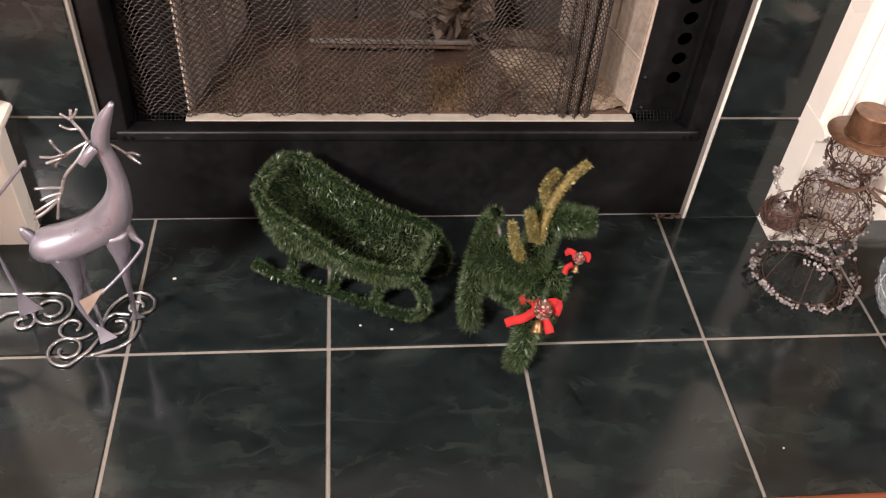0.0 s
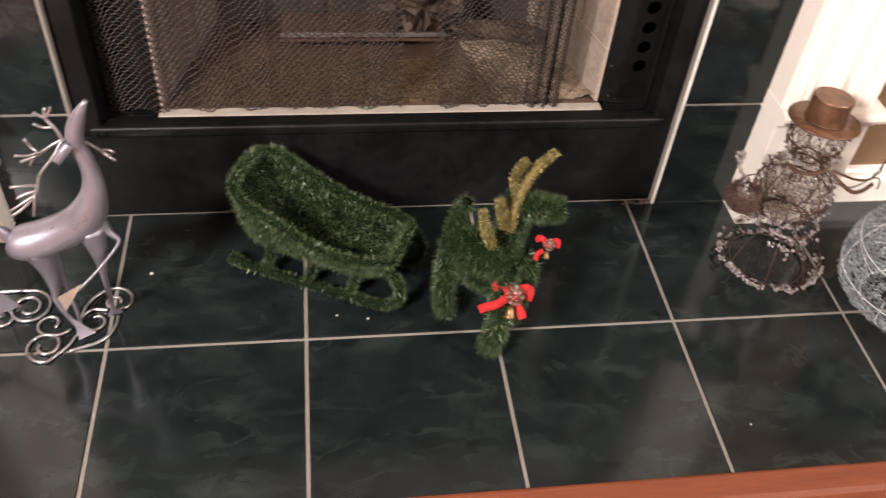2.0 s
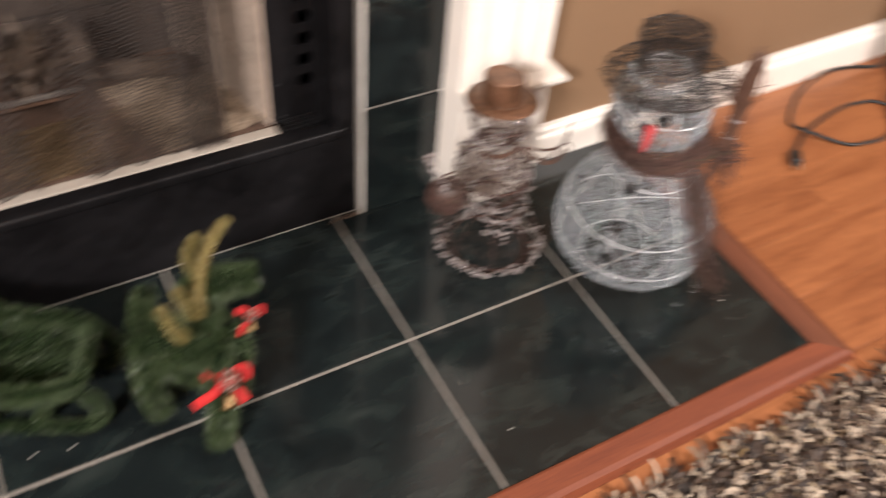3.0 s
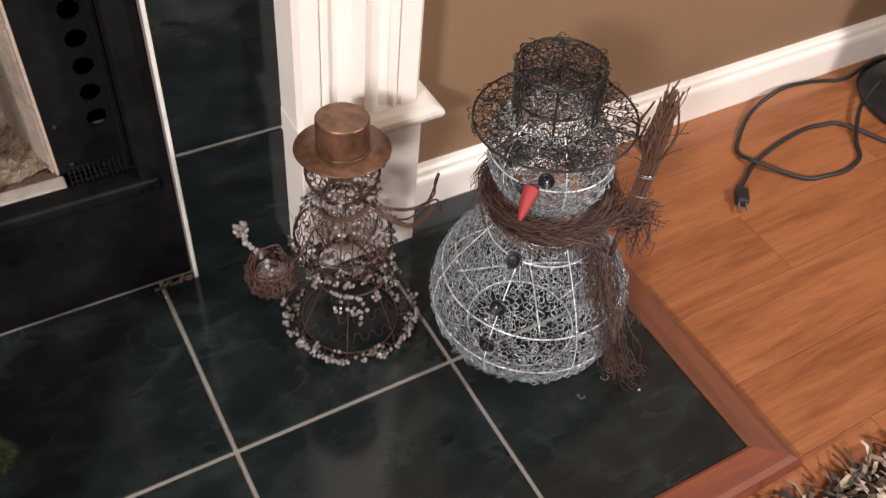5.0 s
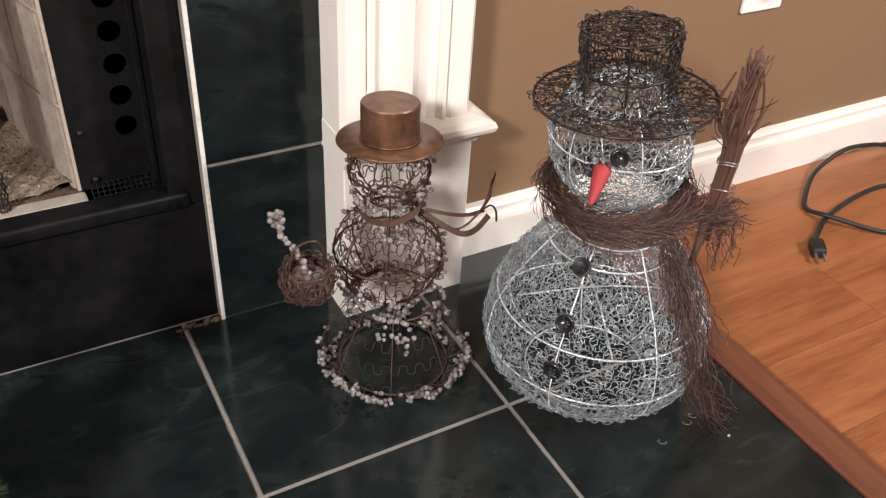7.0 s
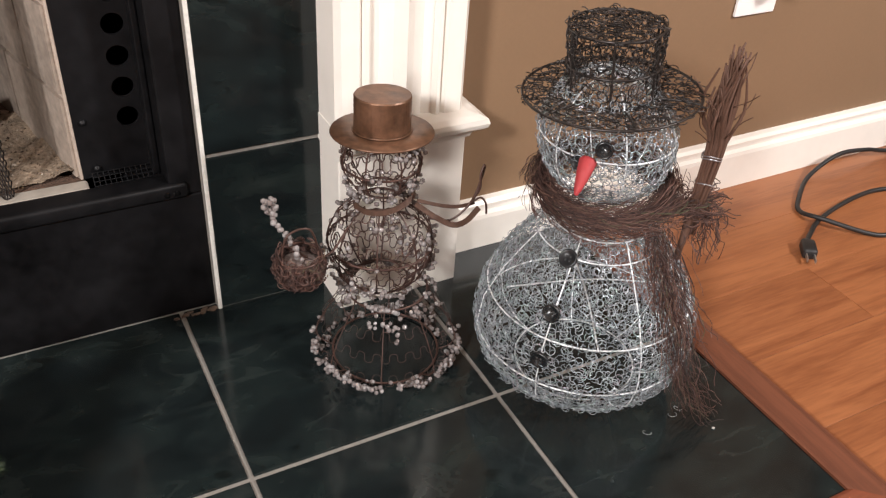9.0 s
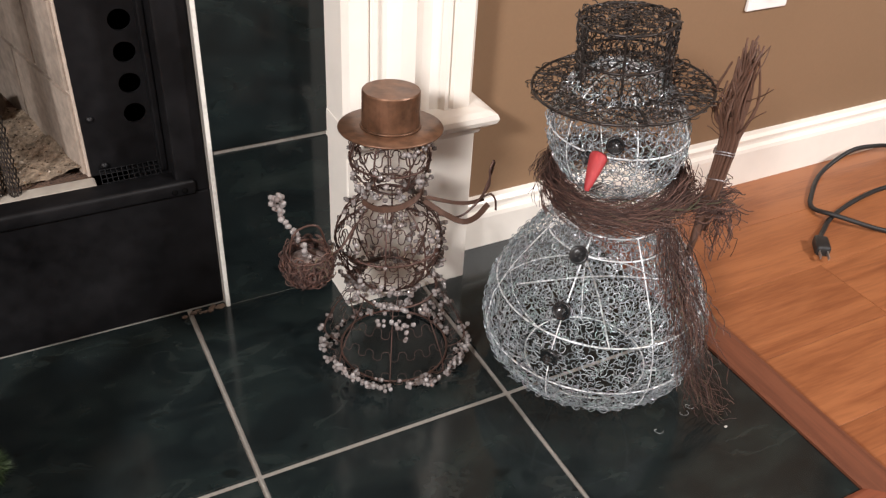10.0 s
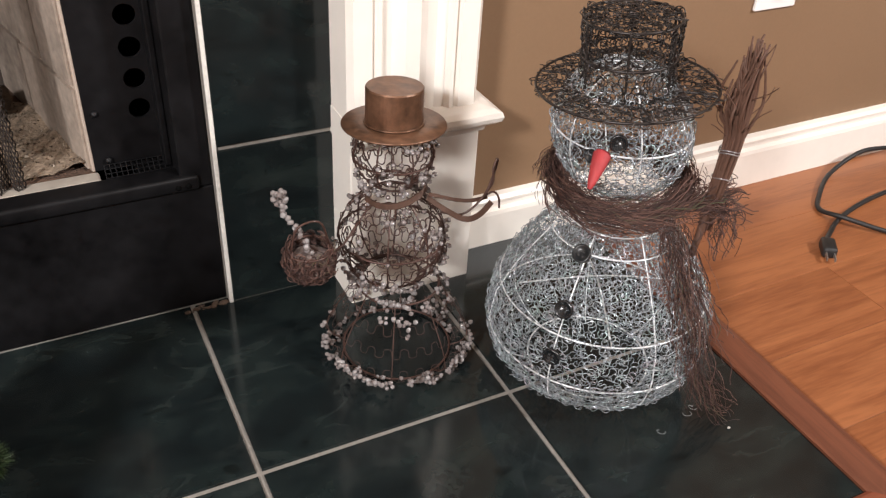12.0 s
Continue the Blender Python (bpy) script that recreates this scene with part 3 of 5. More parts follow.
def log(a, b, rad, seed):
    """A knotted log with flaky bark plates."""
    r = np.random.default_rng(seed)
    a, b = np.array(a), np.array(b)
    n, s = 16, 18
    ax = unit(b - a)
    p = np.cross(ax, (0, 0, 1))
    p = unit(p)
    q = np.cross(ax, p)
    g = Geo()
    v = []
    for i in range(n):
        c = a + (b - a) * i / (n - 1)
        for j in range(s):
            t = 2 * math.pi * j / s
            rr = rad * (1 + 0.18 * noise.noise(Vector((i * 0.6, 2 * math.cos(t), 2 * math.sin(t) + seed))) + r.uniform(-0.07, 0.07))
            v.append(c + rr * (math.cos(t) * p + math.sin(t) * q))
    f = [[i * s + j, i * s + (j + 1) % s, (i + 1) * s + (j + 1) % s, (i + 1) * s + j] for i in range(n - 1) for j in range(s)]
    g.add(v, f + [list(range(s))[::-1], [(n - 1) * s + j for j in range(s)]])
    return g


lg = thing("log", (0.53, 0.55, 0.21), "charred flaky bark log lying on the burner pan", "log")
part("trunk", log((0.475, 0.545, 0.266), (0.60, 0.575, 0.278), 0.036, 4), BARK, lg, "", False)
part("branch_stub", log((0.50, 0.525, 0.286), (0.535, 0.505, 0.341), 0.018, 6), BARK, lg, "", False)
g = Geo()
for i in range(60):
    u, t = rng.uniform(0, 1), rng.uniform(2.2, 5.6)
    c = np.array((0.475 + 0.125 * u, 0.545 + 0.03 * u, 0.266 + 0.012 * u)) + 0.038 * np.array((0, math.cos(t) * 0.9, -math.sin(t)))
    d = rng.normal(0, 1, (2, 3)) * 0.012
    g.add([c, c + d[0], c + d[0] + d[1] + (0, -0.006, 0.006), c + d[1]], [[0, 1, 2, 3]])
tagged(part("loose_bark", g, FLAKE, lg, "curled pale flaking bark", False), kind="stuff")
lg2 = thing("log", (0.68, 0.58, 0.2), "thin charred log against the firebox back", "log")
part("trunk", log((0.60, 0.60, 0.205), (0.755, 0.52, 0.225), 0.017, 9), BARK, lg2, "", False)

g = Geo()
N = 9000
px = np.where(rng.random(N) < 0.45, rng.normal(0.50, 0.035, N), rng.uniform(0.12, 0.78, N))
py = rng.uniform(0.366, 0.50, N)
pc = np.stack([np.clip(px, 0.11, 0.80), py, 0.1885 + rng.uniform(0, 0.003, N)], -1)
d1, d2 = rng.normal(0, 0.0014, (N, 3)), rng.normal(0, 0.0014, (N, 3))
up = np.stack([np.zeros(N), np.zeros(N), rng.uniform(0.0008, 0.003, N)], -1)
v = np.stack([pc + d1, pc - d1 * 0.5 + d2, pc - d1 * 0.5 - d2, pc + up], 1)
g.add(v, (np.arange(N)[:, None, None] * 4 + np.array([[0, 1, 3], [1, 2, 3], [2, 0, 3]])).reshape(-1, 3))
tagged(part("vermiculite", g, EMBER, None, "", False), "golden brown vermiculite grains strewn on the firebox floor", "grains", "", "stuff")

RUBBLE = strands_material("crumbled_refractory", [(0.0, (0.035, 0.024, 0.016)), (0.5, (0.11, 0.07, 0.042)), (0.8, (0.30, 0.24, 0.18)), (1.0, (0.42, 0.36, 0.29))], 0.95)
DUST = material("pale_brick_dust", (0.235, 0.178, 0.125), 0.95, vary=0.95, scale=55, fine=240, bump=0.8, dist=0.004)
# a low drift of dust against the foot of the brick wall, with chips strewn over it
nu, nv = 40, 22
drift = np.zeros((nu, nv, 3))
for i in range(nu):
    for j in range(nv):
        y, t = 0.364 + 0.20 * i / (nu - 1), j / (nv - 1)
        x = 0.829 - 0.257 * (y - 0.362) - 0.17 * t
        h = (0.010 + 0.010 * noise.noise(Vector((x * 30, y * 30, 2.0)))) * (1 - t) ** 1.4 + 0.0022 * noise.noise(Vector((x * 160, y * 160, 5.0)))
        drift[i, j] = (x, y, 0.1882 + max(h, -0.002 * t))
idx = np.arange(nu * nv).reshape(nu, nv)
heap = thing("dust_drift", (0.77, 0.45, 0.188), "pale brown drift of crumbled firebrick dust on the firebox floor", "dust", "", "stuff")
part("drift", Geo().add(drift, np.stack([idx[:-1, :-1], idx[1:, :-1], idx[1:, 1:], idx[:-1, 1:]], -1).reshape(-1, 4)), DUST, heap)
g = Geo()
for k in range(420):
    q = drift[rng.integers(0, nu), rng.integers(0, nv)] + rng.normal(0, 0.002, 3) * (1, 1, 0)
    d = rng.normal(0, 0.0016, (3, 3)) * (1, 1, 0.4)
    g.add([q + d[0], q + d[1], q + d[2], q + (0, 0, rng.uniform(0.001, 0.0028))], [[0, 1, 3], [1, 2, 3], [2, 0, 3]])
tagged(part("chips", g, RUBBLE, heap, "", False), kind="stuff")

# ---- tinsel, wire and bead makers ----
def needles(geo, base, out, length, width):
    """Thin tinsel slivers standing on a surface."""
    n = len(base)
    d = unit(out + rng.normal(0, 0.42, (n, 3)))
    ln = (length * rng.uniform(0.6, 1.25, n))[:, None]
    s = unit(np.cross(d, rng.normal(0, 1, (n, 3)))) * width
    v = np.stack([base - s, base + s, base + d * ln], 1)
    return geo.add(v, np.arange(3 * n).reshape(-1, 3))


def tinsel_rope(name, ctrl, count, parent, label="", mat=None, core=None, length=0.011, sides=8):
    """A wire wound with tinsel: rows of x, y, z, radius."""
    c = smooth_path(ctrl, 28)
    geo = Geo()
    u = rng.uniform(0, 27, count)
    i = np.minimum(u.astype(int), 26)
    f = (u - i)[:, None]
    p = c[i] * (1 - f) + c[i + 1] * f
    t = unit(c[i + 1, :3] - c[i, :3])
    out = unit(np.cross(t, rng.normal(0, 1, (count, 3))))
    needles(geo, p[:, :3] + out * p[:, 3:4] * 0.62, out + t * 0.25, length, 0.00055)
    ob = part(name, geo, mat or TINSEL, parent, label, False)
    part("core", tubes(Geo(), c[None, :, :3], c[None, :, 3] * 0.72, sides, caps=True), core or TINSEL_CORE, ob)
    return ob


class Turned:
    """A surface of revolution as radius by height, on a leaning axis."""

    def __init__(self, foot, profile, lean=(0, 0), pivot=0.0):
        self.foot, self.lean, self.pivot = np.array(foot, float), np.array(lean, float), pivot
        self.z, self.r = np.array([p[0] for p in profile]), np.array([p[1] for p in profile])
        ds = np.hypot(np.diff(self.z), np.diff(self.r))
        self.cum = np.concatenate([[0], np.cumsum(ds * (self.r[1:] + self.r[:-1]))])
        self.arc = np.concatenate([[0], np.cumsum(ds)])

    def place(self, a, z, r):
        dz = np.maximum(z - self.pivot, 0)
        return np.stack([self.foot[0] + self.lean[0] * dz + r * np.cos(a), self.foot[1] + self.lean[1] * dz + r * np.sin(a), self.foot[2] + z], -1)

    def at(self, a, s):
        """Point and outward normal at angle a and run s along the profile."""
        z, r = np.interp(s, self.arc, self.z), np.interp(s, self.arc, self.r)
        e = 1e-3
        dz = np.interp(s + e, self.arc, self.z) - np.interp(s - e, self.arc, self.z)
        dr = np.interp(s + e, self.arc, self.r) - np.interp(s - e, self.arc, self.r)
        n = unit(np.stack([np.cos(a) * dz, np.sin(a) * dz, -dr], -1))
        return self.place(a, z, r), n

    def sample(self, n):
        """Evenly strewn points: a golden-angle spiral with a little jitter."""
        i = np.arange(n)
        s = np.interp((i + rng.uniform(0.2, 0.8, n)) / n * self.cum[-1], self.cum, self.arc)
        return self.at(i * 2.39996 + rng.normal(0, 0.03, n), s)

    def ring(self, s, n=48):
        return self.at(np.linspace(0, 2 * np.pi, n), np.full(n, s))[0]

    def rib(self, a, n=24):
        return self.at(np.full(n, a), np.linspace(self.arc[0], self.arc[-1], n))[0]


def curls(geo, surf, count, rad, wire, tip=0.35):
    """Springy S-shaped wire curls lying over a surface, each tipped a little out of it."""
    p, n = surf.sample(count)
    n = unit(n + rng.normal(0, tip, (count, 3)) * 0.6)
    e1 = unit(np.cross(n, rng.normal(0, 1, (count, 3))))
    e2 = np.cross(n, e1)
    r = (rad * rng.uniform(0.8, 1.2, count))[:, None, None]
    k = 8
    a1 = np.linspace(-3.0, 1.6, k)
    a2 = np.linspace(1.6 + np.pi, 1.6 + np.pi - 4.6, k)[1:]
    x = np.concatenate([np.cos(a1), np.cos(a2) + np.cos(1.6) - np.cos(1.6 + np.pi)])
    y = np.concatenate([np.sin(a1), np.sin(a2) + np.sin(1.6) - np.sin(1.6 + np.pi)])
    x, y = x - x.mean(), y - y.mean()
    h = np.sin(np.linspace(0, 6.28, len(x)) + rng.uniform(0, 6.28, (count, 1))) * 0.0016
    pts = p[:, None] + r * (x[None, :, None] * e1[:, None] + y[None, :, None] * e2[:, None]) + h[..., None] * n[:, None]
    pts[..., 2] = np.maximum(pts[..., 2], wire)
    return tubes(geo, pts, wire, 3, ref=n)


def waves(geo, surf, step, amp, wl, wire):
    """Rows of scalloped wire running round a surface."""
    for s in np.arange(surf.arc[0] + step * 0.5, surf.arc[-1], step):
        r = max(np.interp(s, surf.arc, surf.r), 0.004)
        k = max(int(2 * np.pi * r / wl), 3)
        n = k * 12 + 1
        a = np.linspace(0, 2 * np.pi, n) + rng.uniform(0, 6.28)
        ph = np.linspace(0, 2 * np.pi * k, n)
        p, nr = surf.at(a - 0.55 * wl / r / 6 * np.sin(2 * ph), np.clip(s + amp * np.sin(ph) * rng.uniform(0.6, 1.3), surf.arc[0], surf.arc[-1]))
        tubes(geo, p + nr * (0.001 * np.sin(ph * 0.5))[:, None], wire, 3, ref=(0.1, 0.1, 1.0))
    return geo


def bead_cloud(geo, pts, rad):
    """Small round beads."""
    bm = bmesh.new()
    bmesh.ops.create_icosphere(bm, subdivisions=1, radius=1)
    v0 = np.array([v.co for v in bm.verts])
    f0 = np.array([[v.index for v in f.verts] for f in bm.faces])
    bm.free()
    pts = np.asarray(pts)
    r = rad * rng.uniform(0.8, 1.15, len(pts))
    v = pts[:, None] + v0[None] * r[:, None, None]
    f = (np.arange(len(pts))[:, None, None] * len(v0) + f0[None]).reshape(-1, 3)
    return geo.add(v, f)


# ---- green tinsel sleigh ----
SU, SN, SA = np.array((0.907, -0.421, 0)), np.array((0.421, 0.907, 0)), np.array((0.18, 0.171, 0))


def sp(u, w, z):
    return SA + SU * u + SN * w + np.array((0, 0, z))


sled = thing("sleigh_ornament", (0.31, 0.16, 0), "green tinsel garland sleigh ornament standing on the hearth tiles", "sleigh")
for w in (0.0, 0.105):
    path = [(0.0, 0.022), (0.03, 0.012), (0.10, 0.009), (0.20, 0.009), (0.27, 0.010), (0.300, 0.030), (0.303, 0.065), (0.285, 0.092), (0.255, 0.098)]
    tinsel_rope("runner", [(*sp(u, w, z), 0.0095) for u, z in path], 3600, sled, length=0.009)
    for u in (0.065, 0.140, 0.215):
        tinsel_rope("post", [(*sp(u, w, 0.01), 0.008), (*sp(u + 0.008, w + (0.006 if w == 0 else -0.006), 0.04), 0.008), (*sp(u + 0.012, w + (0.01 if w == 0 else -0.01), 0.09), 0.009)], 900, sled, length=0.009)


def sleigh_rim(v):
    """Height of the tub's rim from tail (0) to nose (1)."""
    return 0.178 - 0.070 * min(max((v - 0.05) / 0.55, 0), 1) ** 0.8


def tub(inner):
    """Open tub: a U-shaped shell with a tall rounded tail and a low nose."""
    nu, nw = 34, 34
    p = np.zeros((nu, nw, 3))
    for i in range(nu):
        v = i / (nu - 1)
        u = 0.028 + 0.258 * v
        end = max(0.0, 1 - (v / 0.17)) if v < 0.17 else (max(0.0, (v - 0.86) / 0.14))
        floor_z = 0.064 + (sleigh_rim(v) - 0.064) * end ** 2.6
        top = sleigh_rim(v)
        half = (0.066 if v < 0.7 else 0.066 - 0.020 * ((v - 0.7) / 0.3) ** 2) * (1 - 0.30 * max(0, 1 - v / 0.06) ** 2) - inner
        for j in range(nw):
            a = math.pi * j / (nw - 1)
            c, s = math.cos(a), math.sin(a)
            w = 0.0525 - half * np.sign(c) * abs(c) ** 0.55
            z = top - (top - floor_z - inner) * abs(s) ** 0.55
            lean = -0.012 * (1 - v) ** 3 * (z - 0.066) / 0.13
            p[i, j] = sp(u + lean, w, z)
    return p


tubp, tubq = tub(0.0), tub(0.008)
for nm, grid, sgn in (("tub_outside", tubp, 1), ("tub_inside", tubq, -1)):
    nu, nw, _ = grid.shape
    du, dw = np.gradient(grid, axis=0), np.gradient(grid, axis=1)
    nr = unit(np.cross(du, dw))
    mid = grid.mean((0, 1))
    flip = np.sign(np.einsum("ijk,ijk->ij", nr, grid - mid))[..., None]
    nr = nr * np.where(flip == 0, 1, flip) * sgn
    cnt = 8500 if sgn < 0 else 12000
    area = np.linalg.norm(np.cross(du, dw), axis=-1)[:-1, :-1].ravel()
    k = rng.choice(len(area), cnt, p=area / area.sum())
    i, j = k // (nw - 1), k % (nw - 1)
    a, b = rng.uniform(0, 1, (2, cnt, 1))
    pt = grid[i, j] * (1 - a) * (1 - b) + grid[i + 1, j] * a * (1 - b) + grid[i, j + 1] * (1 - a) * b + grid[i + 1, j + 1] * a * b
    g = needles(Geo(), pt, nr[i, j] * 0.7 + SU * 0.25 + np.array((0, 0, -0.3)), 0.011, 0.00055)
    tin = part(nm, g, TINSEL, sled, "", False)
    idx = np.arange(nu * nw).reshape(nu, nw)
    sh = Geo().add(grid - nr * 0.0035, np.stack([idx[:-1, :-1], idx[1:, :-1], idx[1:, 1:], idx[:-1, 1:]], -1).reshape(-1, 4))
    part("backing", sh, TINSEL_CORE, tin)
for j, nm in ((0, "near_rim"), (-1, "far_rim")):
    tinsel_rope(nm, [(*tubp[i, j], 0.009) for i in range(0, 34, 3)], 3600, sled, length=0.010)
tinsel_rope("tail_rim", [(*(tubp[0, 0] * (1 - s) + tubp[0, -1] * s + np.array((0, 0, 0.010 * math.sin(math.pi * s)))), 0.009) for s in (0, 0.25, 0.5, 0.75, 1)], 1500, sled, length=0.010)
tinsel_rope("nose_rim", [(*(tubp[-1, 0] * (1 - s) + tubp[-1, -1] * s), 0.009) for s in (0, 0.33, 0.66, 1)], 1100, sled, length=0.010)

# ---- green tinsel reindeer ----
deer = thing("reindeer_ornament", (0.59, 0.0, 0), "green tinsel reindeer ornament with gold antlers and red bows", "reindeer")
tinsel_rope("body", [(0.533, 0.060, 0.150, 0.032), (0.560, 0.035, 0.156, 0.044), (0.592, 0.010, 0.160, 0.043), (0.616, -0.012, 0.155, 0.034)], 9000, deer, length=0.014)
tinsel_rope("hind_leg", [(0.535, 0.045, 0.160, 0.026), (0.526, 0.036, 0.10, 0.022), (0.525, 0.032, 0.05, 0.018), (0.530, 0.028, 0.014, 0.015)], 3400, deer, length=0.013)
tinsel_rope("hind_leg", [(0.600, 0.045, 0.155, 0.028), (0.632, 0.070, 0.110, 0.023), (0.656, 0.095, 0.055, 0.019), (0.668, 0.106, 0.014, 0.016)], 3600, deer, length=0.013)
tinsel_rope("front_leg", [(0.606, -0.012, 0.155, 0.026), (0.605, -0.030, 0.10, 0.022), (0.596, -0.047, 0.05, 0.021), (0.586, -0.055, 0.014, 0.017)], 3800, deer, length=0.013)
tinsel_rope("front_leg", [(0.630, 0.010, 0.165, 0.024), (0.646, 0.000, 0.135, 0.019), (0.640, 0.004, 0.06, 0.016), (0.634, 0.006, 0.014, 0.013)], 2600, deer, length=0.012)
tinsel_rope("belly", [(0.553, 0.040, 0.128, 0.030), (0.580, 0.016, 0.122, 0.036), (0.606, -0.008, 0.122, 0.032)], 4200, deer, length=0.015)
tinsel_rope("neck", [(0.598, 0.010, 0.165, 0.032), (0.607, 0.010, 0.200, 0.029), (0.614, 0.012, 0.248, 0.026)], 3400, deer, length=0.013)
tinsel_rope("head", [(0.598, 0.020, 0.262, 0.020), (0.625, 0.010, 0.264, 0.025), (0.655, 0.004, 0.262, 0.022), (0.680, 0.000, 0.262, 0.015)], 3800, deer, length=0.013)
tinsel_rope("tail", [(0.538, 0.062, 0.165, 0.018), (0.543, 0.064, 0.20, 0.015), (0.551, 0.058, 0.232, 0.011)], 1400, deer, length=0.012)
tinsel_rope("ear", [(0.600, 0.018, 0.258, 0.012), (0.590, 0.012, 0.268, 0.008)], 500, deer, length=0.010)
for pts in ([(0.598, -0.022, 0.245, 0.010), (0.603, -0.012, 0.268, 0.012), (0.616, 0.008, 0.294, 0.013), (0.638, 0.018, 0.330, 0.011), (0.660, 0.022, 0.352, 0.007)],
            [(0.592, -0.022, 0.252, 0.011), (0.586, -0.020, 0.275, 0.010), (0.580, -0.016, 0.300, 0.006)],
            [(0.612, 0.010, 0.285, 0.010), (0.607, 0.024, 0.308, 0.009), (0.622, 0.028, 0.332, 0.008)],
            [(0.576, -0.028, 0.222, 0.012), (0.565, -0.030, 0.250, 0.011), (0.555, -0.026, 0.290, 0.005)]):
    tinsel_rope("antler", [(*p[:3], p[3] * 0.62) for p in pts], 1900, deer, "gold tinsel antler", GOLD_TINSEL, GOLD_CORE, 0.0065)


def ribbon(ctrl, width, up, thick=0.0012):
    """A flat felt strip along a path."""
    c = smooth_path(ctrl, 18)
    t = unit(np.gradient(c, axis=0))
    s = unit(np.cross(t, up)) * width / 2
    n = unit(np.cross(t, s)) * thick
    v = np.concatenate([c - s + n, c + s + n, c + s - n, c - s - n])
    k = len(c)
    f = [[q * k + i, q * k + i + 1, ((q + 1) % 4) * k + i + 1, ((q + 1) % 4) * k + i] for q in range(4) for i in range(k - 1)]
    return Geo().add(v, f + [[0, k, 2 * k, 3 * k], [k - 1, 4 * k - 1, 3 * k - 1, 2 * k - 1]])


def bow(at, sc, tails):
    """Red felt bow with a frosted cone and a small brass bell."""
    at = np.array(at)
    view = unit(np.array((-0.25, -0.85, 0.95)))
    right = unit(np.cross((0, 0, 1.0), view))
    upv = np.cross(view, right)
    P = lambda x, y, z=0.0: at + sc * (right * x + upv * y + view * z)
    knot = part("bow", ribbon([P(-0.02, 0.012, 0.002), P(-0.024, 0.022, 0.006), P(-0.008, 0.018, 0.008), P(0.0, 0.004, 0.006), P(0.012, 0.018, 0.008), P(0.026, 0.02, 0.006), P(0.024, 0.004, 0.002)], 0.014 * sc, view), RED_FELT, deer, "red felt bow")
    for tail in tails:
        part("bow_tail", ribbon([P(*q) for q in tail], 0.013 * sc, view), RED_FELT, knot)
    g = Geo()
    cc = P(0.006, 0.006, 0.016)
    k = 110
    for i in range(k):
        a, h = 2.4 * i, (i + 0.5) / k - 0.5
        rad = 0.0125 * sc * math.sqrt(max(1 - (2 * h) ** 2, 0.05))
        o = right * math.cos(a) * rad + view * math.sin(a) * rad + upv * h * 0.027 * sc
        n = unit(o)
        q = cc + o
        s1 = unit(np.cross(n, upv)) * 0.0024 * sc
        g.add([q - s1, q + s1, q + n * 0.0016 * sc + upv * 0.0022 * sc + s1 * 0.5, q + n * 0.0016 * sc + upv * 0.0022 * sc - s1 * 0.5, q - n * 0.004 * sc], [[0, 1, 2, 3], [0, 4, 1], [1, 4, 2], [2, 4, 3], [3, 4, 0]])
    part("pine_cone", g, CONE_BROWN, knot, "small frosted pine cone", False)
    bell = [(0.0025, 0.018), (0.005, 0.0165), (0.0062, 0.010), (0.0075, 0.004), (0.0105, 0.0), (0.0095, 0.0), (0.006, 0.006), (0.002, 0.012)]
    part("bell", lathe([(r * sc, z * sc) for r, z in bell], tuple(P(0.002, -0.026, 0.012)), 20, tuple(upv + view * 0.2)), BRASS, knot, "small brass bell")
    part("clapper", lathe([(0.0005, -0.003), (0.0022, -0.001), (0.0022, 0.001), (0.0005, 0.003)], tuple(P(0.002, -0.026, 0.012)), 8), BRASS, knot)


bow((0.612, -0.044, 0.122), 1.0, ([(-0.004, 0.004, 0.004), (-0.020, -0.010, 0.004), (-0.034, -0.016, 0.0), (-0.044, -0.022, 0.004)], [(0.006, 0.0, 0.004), (0.018, -0.016, 0.006), (0.022, -0.024, 0.004)]))
bow((0.664, -0.006, 0.192), 0.60, ([(-0.006, -0.008, 0.004), (-0.018, -0.018, 0.004), (-0.022, -0.034, 0.004)],))

# ---- silver deer ----
def spiral(centre, r0, r1, turns, a0, z=0.004, tail=None, n=46):
    a = a0 + np.linspace(0, 2 * np.pi * turns, n)
    r = r0 + (r1 - r0) * np.linspace(0, 1, n)
    p = np.stack([centre[0] + r * np.cos(a), centre[1] + r * np.sin(a), np.full(n, z)], -1)
    if tail is not None:
        p = np.vstack([p, smooth_path([p[-1], *tail], 14)[1:]])
    return tubes(Geo(), p[None], 0.0026, 7, caps=True)


silver = thing("silver_deer", (-0.04, 0.04, 0), "glittery lilac-silver metal deer on a scrolled wire base", "deer", "metal deer on the hearth")
body = bar([(-0.106, 0.05, 0.182, 0.006), (-0.099, 0.05, 0.181, 0.018), (-0.082, 0.05, 0.185, 0.0265), (-0.052, 0.05, 0.194, 0.0275), (-0.022, 0.05, 0.208, 0.0265), (0.003, 0.05, 0.224, 0.0265), (0.020, 0.05, 0.245, 0.0245), (0.031, 0.05, 0.274, 0.0175), (0.0355, 0.05, 0.304, 0.0128), (0.033, 0.05, 0.334, 0.0108), (0.027, 0.05, 0.358, 0.0108), (0.030, 0.05, 0.382, 0.0112), (0.040, 0.05, 0.405, 0.0085), (0.0525, 0.05, 0.427, 0.003)], 0.03, 60, 18)
part("body", body, LILAC, silver, "glittery lilac-silver body with head thrown back")
part("tail", bar([(-0.096, 0.05, 0.195, 0.009), (-0.103, 0.048, 0.210, 0.008), (-0.107, 0.046, 0.222, 0.003)], 0.008, 10), LILAC, silver)
